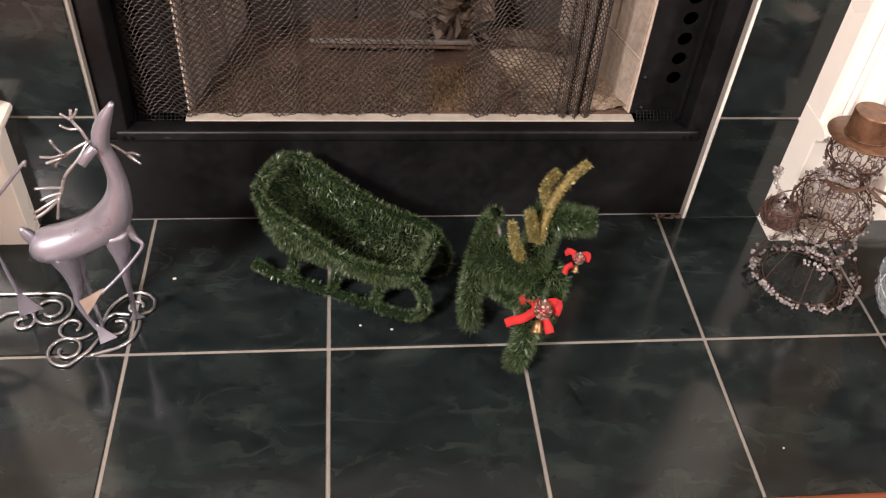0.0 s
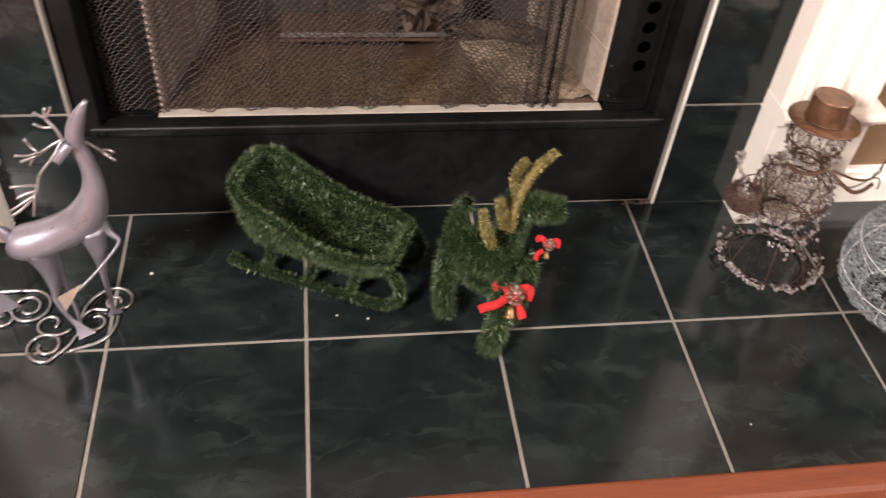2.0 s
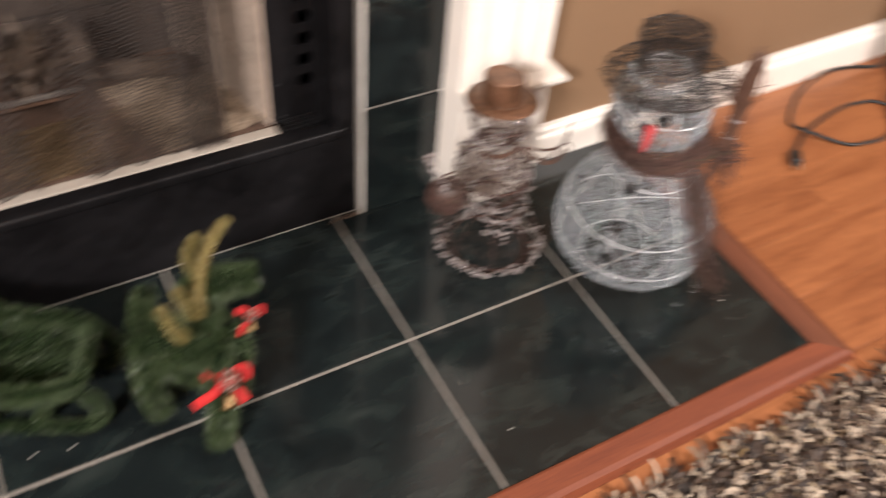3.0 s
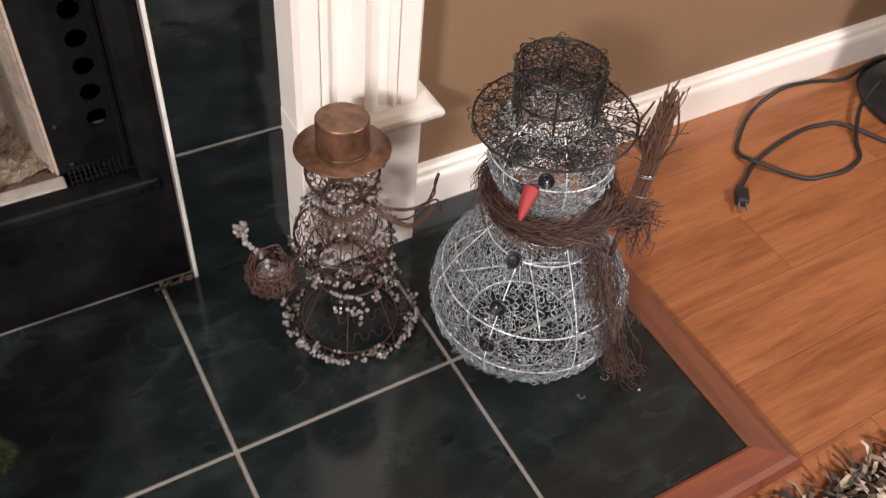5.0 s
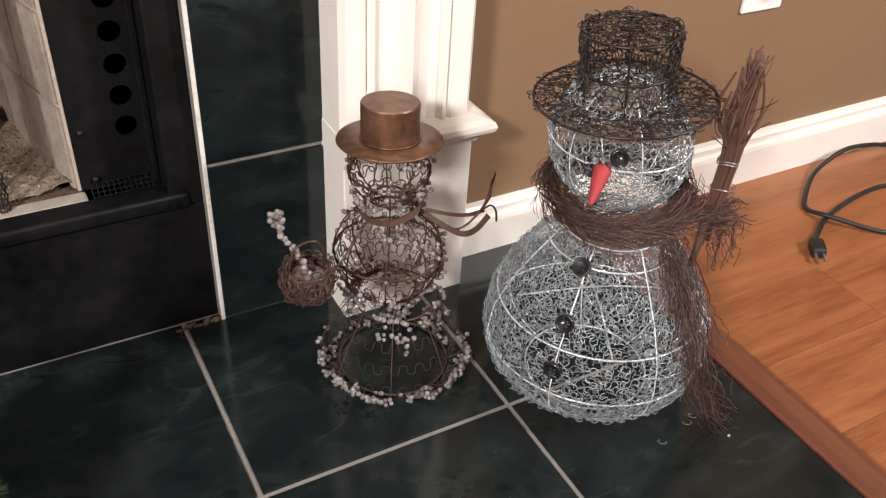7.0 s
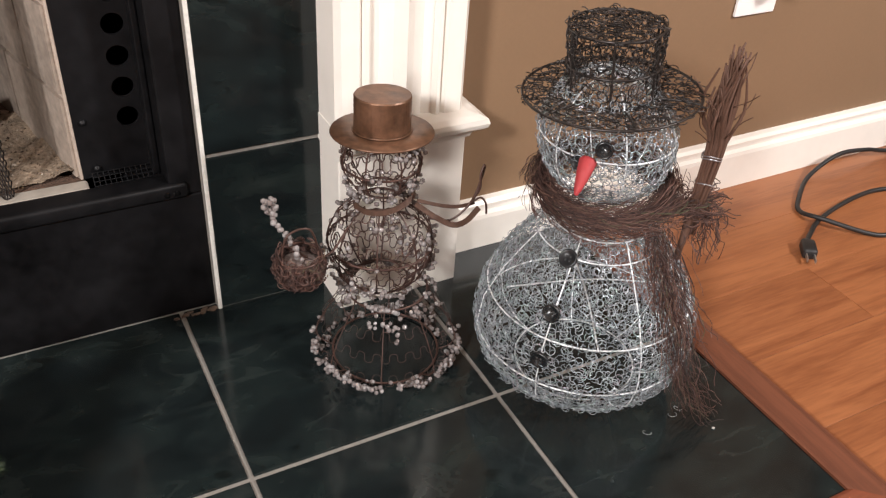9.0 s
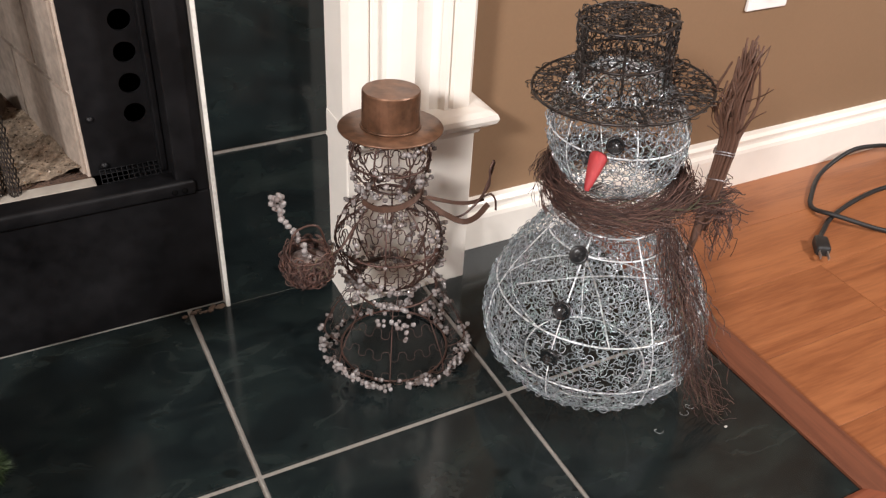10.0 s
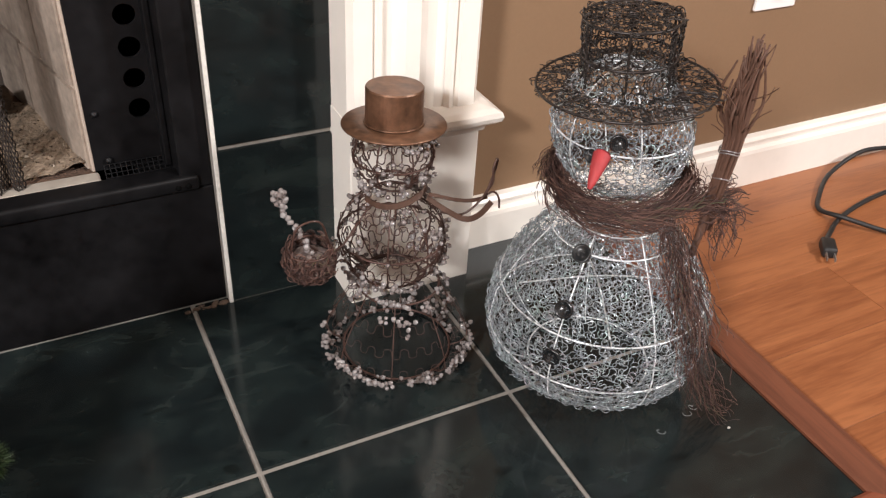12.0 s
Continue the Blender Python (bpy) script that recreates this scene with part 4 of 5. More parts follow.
part("ear", ribbon([(0.022, 0.036, 0.368), (0.012, 0.032, 0.358), (0.002, 0.030, 0.346)], 0.013, np.array((0.2, -0.8, 0.5))), LILAC, silver)
part("hind_leg", bar([(-0.066, 0.048, 0.180, 0.024), (-0.060, 0.047, 0.135, 0.014), (-0.060, 0.046, 0.095, 0.008), (-0.064, 0.043, 0.070, 0.0045), (-0.052, 0.038, 0.035, 0.0035), (-0.038, 0.032, 0.008, 0.003)], 0.01, 30, 10), LILAC, silver)
part("hind_leg", bar([(-0.058, 0.058, 0.180, 0.018), (-0.054, 0.062, 0.115, 0.009), (-0.050, 0.060, 0.075, 0.004), (-0.043, 0.052, 0.006, 0.003)], 0.01, 24, 10), LILAC, silver)
part("front_leg", bar([(0.014, 0.048, 0.215, 0.022), (0.017, 0.046, 0.165, 0.012), (0.014, 0.047, 0.120, 0.0055), (0.010, 0.056, 0.060, 0.004), (0.004, 0.066, 0.006, 0.0035)], 0.01, 28, 10), LILAC, silver)
leg = part("raised_leg", bar([(0.026, 0.052, 0.220, 0.012), (0.040, 0.046, 0.202, 0.005), (0.050, 0.040, 0.192, 0.0026), (0.035, 0.030, 0.172, 0.0024), (0.012, 0.018, 0.150, 0.0024), (-0.012, 0.006, 0.130, 0.0024)], 0.01, 28, 10), LILAC, silver)


def hoof(tip, back, side, th=0.0015):
    """A flat triangular sheet-metal hoof."""
    t, b, s = (np.array(q, float) for q in (tip, back, side))
    n = unit(np.cross(b - t, s - t)) * th
    return Geo().add([t - n, b - n, s - n, t + n, b + n, s + n], [[2, 1, 0], [3, 4, 5], [0, 1, 4, 3], [1, 2, 5, 4], [2, 0, 3, 5]])


part("hoof", hoof((-0.008, 0.010, 0.137), (-0.040, -0.006, 0.128), (-0.033, -0.010, 0.104)), COPPER_GLITTER, leg, "champagne glitter hoof", False)
part("hoof", hoof((-0.046, 0.036, 0.032), (-0.040, 0.016, 0.006), (-0.016, 0.028, 0.008)), LILAC, silver, "", False)
part("hoof", hoof((0.006, 0.064, 0.026), (-0.004, 0.062, 0.006), (0.018, 0.070, 0.006)), LILAC, silver, "", False)


def antler(root, beams):
    for b in beams:
        a = part("antler", bar([root, *b[0]], 0.0022, 18, 6), SILVER_ROD, silver, "thin silver rod antler")
        for tine in b[1]:
            part("tine", bar(tine, 0.0018, 8, 6), SILVER_ROD, a)


antler((0.014, 0.044, 0.372), (
    ([(0.000, 0.040, 0.366), (-0.022, 0.036, 0.352), (-0.040, 0.030, 0.348)], ([(-0.010, 0.038, 0.360), (-0.022, 0.038, 0.352), (-0.032, 0.036, 0.338)], [(-0.018, 0.038, 0.355), (-0.026, 0.04, 0.365), (-0.030, 0.04, 0.377)], [(-0.014, 0.034, 0.360), (-0.03, 0.03, 0.358), (-0.044, 0.028, 0.360)])),
    ([(0.000, 0.034, 0.352), (-0.020, 0.026, 0.330), (-0.030, 0.020, 0.305), (-0.048, 0.014, 0.285), (-0.068, 0.010, 0.272)], ([(-0.026, 0.022, 0.315), (-0.042, 0.018, 0.318), (-0.058, 0.016, 0.318)], [(-0.028, 0.020, 0.308), (-0.044, 0.016, 0.305), (-0.054, 0.014, 0.300)], [(-0.032, 0.018, 0.302), (-0.036, 0.014, 0.285), (-0.040, 0.012, 0.270)], [(-0.034, 0.018, 0.300), (-0.05, 0.012, 0.292), (-0.066, 0.010, 0.282)])),
    ([(0.008, 0.046, 0.388), (0.000, 0.048, 0.402), (0.002, 0.048, 0.418)], ([(0.006, 0.046, 0.390), (-0.006, 0.046, 0.390), (-0.016, 0.046, 0.396)], [(0.000, 0.048, 0.402), (-0.008, 0.048, 0.408), (-0.012, 0.048, 0.412)], [(0.000, 0.047, 0.404), (0.006, 0.047, 0.412), (0.010, 0.047, 0.42)])),
    ([(0.030, 0.066, 0.352), (0.046, 0.072, 0.332), (0.058, 0.074, 0.318)], ([(0.048, 0.072, 0.330), (0.056, 0.074, 0.330), (0.064, 0.075, 0.324)], [(0.05, 0.072, 0.326), (0.058, 0.072, 0.318), (0.064, 0.072, 0.312)]))))
for c, r0, r1, tn, a0, tail in (
        ((-0.088, 0.009), 0.010, 0.031, 1.35, 2.8, [(-0.0445, 0.024, 0.0032), (-0.045, 0.069, 0.0032), (-0.035, 0.100, 0.0032), (-0.016, 0.120, 0.0032), (0.006, 0.124, 0.0032), (0.026, 0.110, 0.0032), (0.027, 0.087, 0.0032), (0.011, 0.077, 0.0032)]),
        ((-0.0885, 0.053), 0.009, 0.022, 0.88, -0.8, [(-0.071, 0.031, 0.0032), (-0.056, 0.041, 0.0032)]),
        ((-0.022, 0.055), 0.008, 0.026, -1.05, 2.1, [(-0.007, 0.077, 0.0032)]),
        ((0.002, 0.094), 0.009, 0.0125, 0.7, -0.25, None)):
    part("scroll", spiral(c, r0, r1, tn, a0, 0.0032, tail), SILVER_ROD, silver, "curled silver rod base")
part("base_bar", bar([(-0.052, -0.003, 0.003), (-0.030, 0.005, 0.003), (-0.014, 0.011, 0.003), (0.002, 0.025, 0.003), (0.0107, 0.048, 0.003), (0.0103, 0.064, 0.003)], 0.0028, 24), SILVER_ROD, silver)

other = thing("silver_deer", (-0.25, 0.06, 0), "second silver metal deer, rearing, on a scrolled wire base", "deer", "metal deer on the hearth")
part("body", bar([(-0.345, 0.08, 0.150, 0.02), (-0.320, 0.08, 0.190, 0.034), (-0.290, 0.08, 0.240, 0.034), (-0.272, 0.08, 0.290, 0.022), (-0.282, 0.08, 0.330, 0.015), (-0.300, 0.08, 0.350, 0.018), (-0.292, 0.08, 0.400, 0.005)], 0.03, 40, 16), LILAC, other)
part("hind_leg", bar([(-0.320, 0.080, 0.170, 0.026), (-0.240, 0.084, 0.190, 0.012), (-0.180, 0.088, 0.150, 0.0036), (-0.170, 0.09, 0.080, 0.0034), (-0.166, 0.092, 0.006, 0.003)], 0.01, 26, 10), LILAC, other)
part("hind_leg", bar([(-0.325, 0.095, 0.170, 0.024), (-0.300, 0.095, 0.09, 0.006), (-0.29, 0.095, 0.006, 0.003)], 0.01, 20, 10), LILAC, other)
part("raised_leg", bar([(-0.285, 0.085, 0.150, 0.016), (-0.235, 0.088, 0.150, 0.006), (-0.190, 0.09, 0.190, 0.0028), (-0.139, 0.09, 0.246, 0.0025), (-0.094, 0.09, 0.300, 0.0024), (-0.092, 0.088, 0.296, 0.002)], 0.01, 30, 10), LILAC, other)
part("hoof", hoof((-0.170, 0.092, 0.052), (-0.172, 0.076, 0.006), (-0.140, 0.092, 0.006)), LILAC, other, "", False)
for c, r0, r1, tn, a0, tail in (
        ((-0.129, 0.090), 0.011, 0.036, 1.62, 3.9, [(-0.156, 0.1265, 0.0032), (-0.19, 0.126, 0.0032), (-0.26, 0.128, 0.0032)]),
        ((-0.1665, 0.067), 0.006, 0.0215, 1.0, 1.66, [(-0.192, 0.085, 0.0032), (-0.203, 0.076, 0.0032), (-0.25, 0.04, 0.0032)]),
        ((-0.31, 0.08), 0.005, 0.03, 1.4, 0.3, None)):
    part("scroll", spiral(c, r0, r1, tn, a0, 0.0032, tail), SILVER_ROD, other, "curled silver rod base")

# ---- small beaded snowman ----
S0 = np.array((1.130, 0.130, 0.0))
S1 = np.array((1.124, 0.138, 0.0))
small = thing("beaded_snowman", tuple(S0), "small brown wire snowman with frosted beads and rusty metal top hat", "snowman")
skirt = Turned(S0, [(0.002, 0.064), (0.010, 0.080), (0.022, 0.088), (0.040, 0.084), (0.062, 0.073), (0.085, 0.059), (0.106, 0.047)])
belly = Turned(S1, [(0.102 + 0.062 * (1 - math.cos(a)), max(0.062 * math.sin(a), 0.02)) for a in np.linspace(0.5, 2.75, 14)])
ballh = Turned(S1, [(0.275 - 0.044 * math.cos(a), max(0.044 * math.sin(a), 0.015)) for a in np.linspace(0.45, 2.5, 12)])
for nm, s, step, ribs in (("skirt_wire", skirt, 0.026, 8), ("belly_wire", belly, 0.0195, 8), ("head_wire", ballh, 0.018, 7)):
    low = nm == "skirt_wire"
    g = waves(Geo(), s, step, 0.0062, 0.019 if low else 0.0165, 0.00034 if low else 0.00088)
    if not low:
        curls(g, s, 14, 0.004, 0.0006)
    net = part(nm, g, BROWN_WIRE, small, "scalloped dark brown wire mesh")
    for k in range(ribs):
        part("rib", tubes(Geo(), s.rib(2 * math.pi * k / ribs + 0.3)[None], 0.0007 if low else 0.0010, 5, caps=True), BROWN_WIRE, net)
    for f in ((0.02, 0.97) if low else (0.03, 0.5, 0.97)):
        ri = s.ring(s.arc[0] + f * (s.arc[-1] - s.arc[0]))
        part("hoop", tubes(Geo(), ri[None], 0.0013, 6), BROWN_WIRE, net)


def strings(s, count, s0, s1, n0, n1, spread):
    """Short strings of beads dangling over a surface."""
    out = []
    for _ in range(count):
        a, t = rng.uniform(0, 2 * np.pi), rng.uniform(s0, s1)
        for k in range(rng.integers(n0, n1)):
            p, n = s.at(np.array([a]), np.array([s.arc[0] + t * (s.arc[-1] - s.arc[0])]))
            out.append(p[0] + n[0] * (0.003 + rng.uniform(0, spread)) + rng.normal(0, 0.0008, 3))
            a += rng.normal(0, 0.0036) / max(np.interp(s.arc[0] + t * s.arc[-1], s.arc, s.r), 0.02) + 0.0025 / 0.07
            t += rng.normal(0, 0.03)
            t = min(max(t, 0.0), 1.0)
    out = np.array(out)
    out[:, 2] = np.maximum(out[:, 2], 0.003)
    return out


g = bead_cloud(Geo(), strings(skirt, 72, 0.03, 0.30, 3, 7, 0.004), 0.0032)
tagged(part("lower_bead_garland", g, BEAD, small, "frosted pinkish bead strings"), kind="stuff")
g = bead_cloud(Geo(), strings(skirt, 34, 0.78, 1.0, 3, 6, 0.003), 0.0031)
bead_cloud(g, strings(belly, 34, 0.02, 0.3, 3, 5, 0.004), 0.0031)
tagged(part("waist_bead_garland", g, BEAD, small, "frosted pinkish bead strings"), kind="stuff")
g = bead_cloud(Geo(), strings(belly, 95, 0.1, 1.0, 1, 4, 0.005), 0.0031)
tagged(part("belly_bead_garland", g, BEAD, small, "frosted pinkish beads"), kind="stuff")
g = bead_cloud(Geo(), strings(ballh, 52, 0.0, 0.9, 1, 4, 0.005), 0.0031)
tagged(part("head_bead_garland", g, BEAD, small, "frosted pinkish beads"), kind="stuff")
hx = (0.035, 0.075, 1.0)
hat = part("hat_brim", lathe([(0.030, 0.0035), (0.056, 0.0025), (0.0567, 0.001), (0.056, 0.0), (0.02, 0.0005)], (S1[0], S1[1], 0.307), 48, hx), RUST, small, "rusted copper-brown sheet hat brim", True)
part("hat_crown", lathe([(0.0310, 0.0), (0.0310, 0.0385), (0.0300, 0.0400), (0.0, 0.0402)], (S1[0] + 0.0002, S1[1] + 0.0004, 0.3103), 48, hx), RUST, hat, "rusted copper-brown hat crown", False)
part("hat_bead_weld", tubes(Geo(), (np.array((S1[0], S1[1], 0.3116)) + np.stack([0.0317 * np.cos(np.linspace(0, 6.2832, 60)), 0.0317 * np.sin(np.linspace(0, 6.2832, 60)), -0.0317 * (0.035 * np.cos(np.linspace(0, 6.2832, 60)) + 0.075 * np.sin(np.linspace(0, 6.2832, 60)))], -1))[None], 0.0012, 5), RUST, hat)
# ribbon scarf
a = np.linspace(-2.9, 0.2, 10)
part("scarf", ribbon([(S1[0] + 0.037 * math.cos(t), S1[1] + 0.037 * math.sin(t), 0.230 - 0.004 * math.sin(2 * t)) for t in a], 0.0065, np.array((math.sin(0.3), 0.2, 0.01))), RIBBON, small, "rusty metal ribbon scarf", False)
part("scarf_end", ribbon([(1.148, 0.100, 0.232), (1.165, 0.085, 0.220), (1.185, 0.078, 0.208), (1.205, 0.082, 0.206), (1.225, 0.09, 0.214)], 0.0065, np.array((0.1, -0.7, 0.7)), 0.0005), RIBBON, small, "", False)
part("scarf_end", ribbon([(1.150, 0.100, 0.236), (1.178, 0.090, 0.228), (1.200, 0.090, 0.222), (1.222, 0.096, 0.218)], 0.0042, np.array((0.1, -0.7, 0.7)), 0.0005), RIBBON, small, "", False)
for pts in ([(1.168, 0.105, 0.205), (1.190, 0.092, 0.205), (1.212, 0.088, 0.225), (1.224, 0.090, 0.250), (1.228, 0.090, 0.268)], [(1.212, 0.088, 0.225), (1.219, 0.082, 0.245), (1.220, 0.085, 0.262), (1.226, 0.088, 0.272)], [(1.214, 0.088, 0.226), (1.224, 0.086, 0.230), (1.230, 0.084, 0.222), (1.232, 0.084, 0.208)]):
    part("twig_arm", bar(pts, 0.0013, 18, 6), BROWN_WIRE, small, "twisted wire arm")
part("twig_arm", bar([(1.075, 0.120, 0.205), (1.050, 0.105, 0.190), (1.024, 0.094, 0.196), (1.006, 0.090, 0.215)], 0.0014, 18, 6), BROWN_WIRE, small)
# basket with a beaded cane in it
B0 = np.array((1.009, 0.090, 0.174))
bask = Turned(B0, [(0.0, 0.010), (0.004, 0.019), (0.013, 0.025), (0.024, 0.0255), (0.034, 0.023)])
g = Geo()
curls(g, bask, 330, 0.0045, 0.0006)
bk = part("basket", g, VINE, small, "tiny woven vine basket on the arm")
part("lining", lathe([(0.008, 0.001), (0.018, 0.005), (0.0235, 0.013), (0.0225, 0.023), (0.016, 0.027), (0.0, 0.028)], tuple(B0), 20), material("frosted_filling", (0.21, 0.165, 0.15), 0.8, vary=0.7, fine=320, bump=0.6), bk)
part("hoop", tubes(Geo(), bask.ring(bask.arc[-1])[None], 0.0016, 6), BROWN_WIRE, bk)
part("basket_handle", bar([(B0[0] - 0.02, B0[1], B0[2] + 0.034), (B0[0] - 0.012, B0[1], B0[2] + 0.062), (B0[0] + 0.012, B0[1], B0[2] + 0.064), (B0[0] + 0.022, B0[1], B0[2] + 0.034)], 0.0012, 16, 6), BROWN_WIRE, bk)
cane = smooth_path([(1.008, 0.086, 0.206), (1.003, 0.090, 0.220), (0.997, 0.094, 0.234), (0.990, 0.099, 0.248), (0.984, 0.102, 0.258), (0.979, 0.102, 0.266), (0.983, 0.102, 0.274), (0.990, 0.102, 0.268), (0.988, 0.102, 0.260)], 26)
g = bead_cloud(Geo(), np.repeat(cane, 2, 0) + rng.normal(0, 0.0018, (52, 3)), 0.0034)
tagged(part("beaded_cane", g, BEAD, small, "hooked stick of frosted beads"), kind="stuff")

# ---- large white wire snowman ----
BIG = np.array((1.340, 0.013, 0.0))
LEAN = (-0.060, 0.055)
big = thing("wire_snowman", tuple(BIG), "large silver-white curly wire snowman with black wire hat and vine scarf", "snowman")
trunk = Turned(BIG, [(0.003, 0.072), (0.012, 0.098), (0.036, 0.122), (0.072, 0.131), (0.112, 0.126), (0.152, 0.107), (0.188, 0.082), (0.222, 0.056)])
noggin = Turned(BIG, [(0.322 - 0.073 * math.cos(q), max(0.073 * math.sin(q), 0.006)) for q in np.linspace(0.35, 3.05, 18)], LEAN, 0.2)
for nm, s, count, ribs, hoops, ph in (("body_wire", trunk, 2500, 7, (0.004, 0.066, 0.124, 0.203, 0.222), radians(-148)), ("head_wire", noggin, 800, 6, (0.255, 0.327, 0.390), -1.95)):
    net = part(nm, curls(Geo(), s, count, 0.0040, 0.00052), WHITE_WIRE, big, "tangled silver-white curly wire")
    tagged(net, kind="stuff")
    for k in range(ribs):
        part("rib", tubes(Geo(), s.rib(2 * math.pi * k / ribs + ph)[None], 0.0008, 5, caps=True), WHITE_ROD, net)
    for z in hoops:
        part("hoop", tubes(Geo(), s.ring(np.interp(z, s.z, s.arc))[None], 0.0010, 5), WHITE_ROD, net)
part("cross_wire", bar([(1.25, 0.05, 0.12), (1.34, 0.013, 0.13), (1.43, -0.02, 0.12)], 0.001, 8, 5), WHITE_ROD, big)
part("cross_wire", bar([(1.30, -0.07, 0.10), (1.34, 0.013, 0.11), (1.38, 0.10, 0.10)], 0.001, 8, 5), WHITE_ROD, big)


def button(at, facing, r):
    """A round four-hole coat button with a raised rim."""
    f = unit(np.array(facing, float))
    ob = part("button", lathe([(0.0, -0.0015), (r, -0.0015), (r, 0.0012), (r * 0.92, 0.0024), (r * 0.78, 0.0024), (r * 0.68, 0.0010), (0.0, 0.0008)], tuple(at), 28, tuple(f)), BUTTON, big, "glossy black button")
    e1 = unit(np.cross(f, (0, 0, 1.0)))
    e2 = np.cross(f, e1)
    for sx, sy in ((1, 1), (1, -1), (-1, 1), (-1, -1)):
        c = np.array(at) + f * 0.0009 + (e1 * sx + e2 * sy) * r * 0.22
        part("hole", lathe([(r * 0.13, 0), (r * 0.13, 0.0003)], tuple(c), 8, tuple(f)), SLOT, ob)


def on_big(deg, z, r):
    q = radians(deg)
    dz = max(z - 0.2, 0)
    return np.array((BIG[0] + LEAN[0] * dz + r * math.cos(q), BIG[1] + LEAN[1] * dz + r * math.sin(q), z))


for deg, z, r, up in ((-152, 0.203, 0.074, 0.9), (-149, 0.152, 0.110, 0.45), (-148, 0.101, 0.131, 0.05)):
    button(on_big(deg, z, r), (math.cos(radians(deg)), math.sin(radians(deg)), up), 0.0105)
button(on_big(-129.8, 0.341, 0.0725), (math.cos(radians(-129.8)), math.sin(radians(-129.8)), 0.25), 0.0092)
button(on_big(-151, 0.321, 0.0725), (math.cos(radians(-165)), math.sin(radians(-165)), 0.0), 0.0078)
nr = on_big(-141.8, 0.327, 0.070)
part("nose", lathe([(0.0, 0.0), (0.0085, 0.001), (0.0092, 0.004), (0.0072, 0.018), (0.0042, 0.034), (0.0022, 0.0405), (0.0, 0.0415)], tuple(nr), 20, (math.cos(radians(-141.8)), math.sin(radians(-141.8)), -0.75)), CARROT, big, "tapered red wooden nose")

# black wire hat
tilt = np.array((LEAN[0], LEAN[1], 1.0))
HB = on_big(0, 0.372, 0.0)
brim = Turned(HB, [(0.0, 0.0465), (0.0012, 0.070), (0.0, 0.092)], LEAN, -1.0)
crown = Turned(HB, [(0.0, 0.0465), (0.030, 0.047), (0.058, 0.048), (0.070, 0.048)], LEAN, 0.0)
lid = Turned(HB, [(0.070, 0.048), (0.0715, 0.025), (0.072, 0.002)], LEAN, 0.0)


def tilted(p):
    """Tip a flat part of the hat to the snowman's lean."""
    q = np.array(Vector((0, 0, 1)).rotation_difference(Vector(tilt)).to_matrix())
    return (p - HB) @ q.T + HB


hatw = thing("wire_hat", tuple(HB), "black curly wire top hat on the white wire snowman", "hat")


def hat_part(name, surfs):
    g = Geo()
    for s, n in surfs:
        curls(g, s, n, 0.0042, 0.00068, 0.2)
    g.v = [tilted(v) for v in g.v]
    return tagged(part(name, g, BLACK_WIRE, hatw, "tangled black curly wire"), kind="stuff")


for s in (brim, crown, lid):
    s.lean = np.array((0.0, 0.0))
pb, pc = hat_part("brim", [(brim, 300)]), hat_part("crown", [(crown, 240), (lid, 100)])
for s, f, host in ((brim, 1.0, pb), (crown, 0.0, pc), (crown, 0.45, pc), (crown, 1.0, pc)):
    part("hoop", tubes(Geo(), tilted(s.ring(s.arc[0] + f * (s.arc[-1] - s.arc[0])))[None], 0.0015, 6), BLACK_WIRE, host)
for k in range(6):
    q = 2 * math.pi * k / 6 - 1.2
    part("rib", tubes(Geo(), tilted(crown.rib(q))[None], 0.0014, 6, caps=True), BLACK_WIRE, pc)
    part("rib", tubes(Geo(), tilted(brim.rib(q + 0.3))[None], 0.0013, 6, caps=True), BLACK_WIRE, pb)


# vine scarf
def vines(ctrl, count, spread, length, wire):
    """Loose fibrous strands following a path."""
    c = smooth_path(ctrl, 60)
    g = Geo()
    k = 14
    st = rng.uniform(0, 59 * (1 - length), count)
    u = st[:, None] + np.linspace(0, 59 * length, k)[None]
    i = np.minimum(u.astype(int), 58)
    f = (u - i)[..., None]
    p = c[i] * (1 - f) + c[i + 1] * f
    bend = np.cumsum(rng.normal(0, spread * 0.58, (count, k + 4, 3)), 1)
    for _ in range(2):
        bend = (bend[:, :-2] + 2 * bend[:, 1:-1] + bend[:, 2:]) / 4
    off = rng.normal(0, 1, (count, 1, 3)) * spread + bend
    return tubes(g, p + off, wire * rng.uniform(0.7, 1.4, (count, 1)) * np.ones((1, k)), 3)


scarf = thing("vine_scarf", (1.36, 0.0, 0.23), "brown vine fibre scarf wound round the wire snowman's neck", "scarf")
ring = [(BIG[0] - 0.002 + 0.070 * math.cos(q), BIG[1] + 0.002 + 0.070 * math.sin(q), 0.264 + 0.005 * math.cos(q - 0.8)) for q in np.linspace(-5.6, 1.0, 12)]
tagged(part("wrap", vines(ring, 1200, 0.0043, 0.15, 0.00042), VINE, scarf), kind="stuff")
tagged(part("arm", vines([(1.385, -0.045, 0.250), (1.405, -0.052, 0.252), (1.425, -0.054, 0.256), (1.435, -0.056, 0.250)], 150, 0.0046, 0.7, 0.0005), VINE, scarf), kind="stuff")
tagged(part("hanging_end", vines([(1.358, -0.050, 0.258), (1.362, -0.060, 0.225), (1.368, -0.078, 0.187), (1.372, -0.102, 0.142), (1.378, -0.118, 0.100), (1.388, -0.127, 0.066)], 270, 0.0056, 0.30, 0.00038), VINE, scarf), kind="stuff")
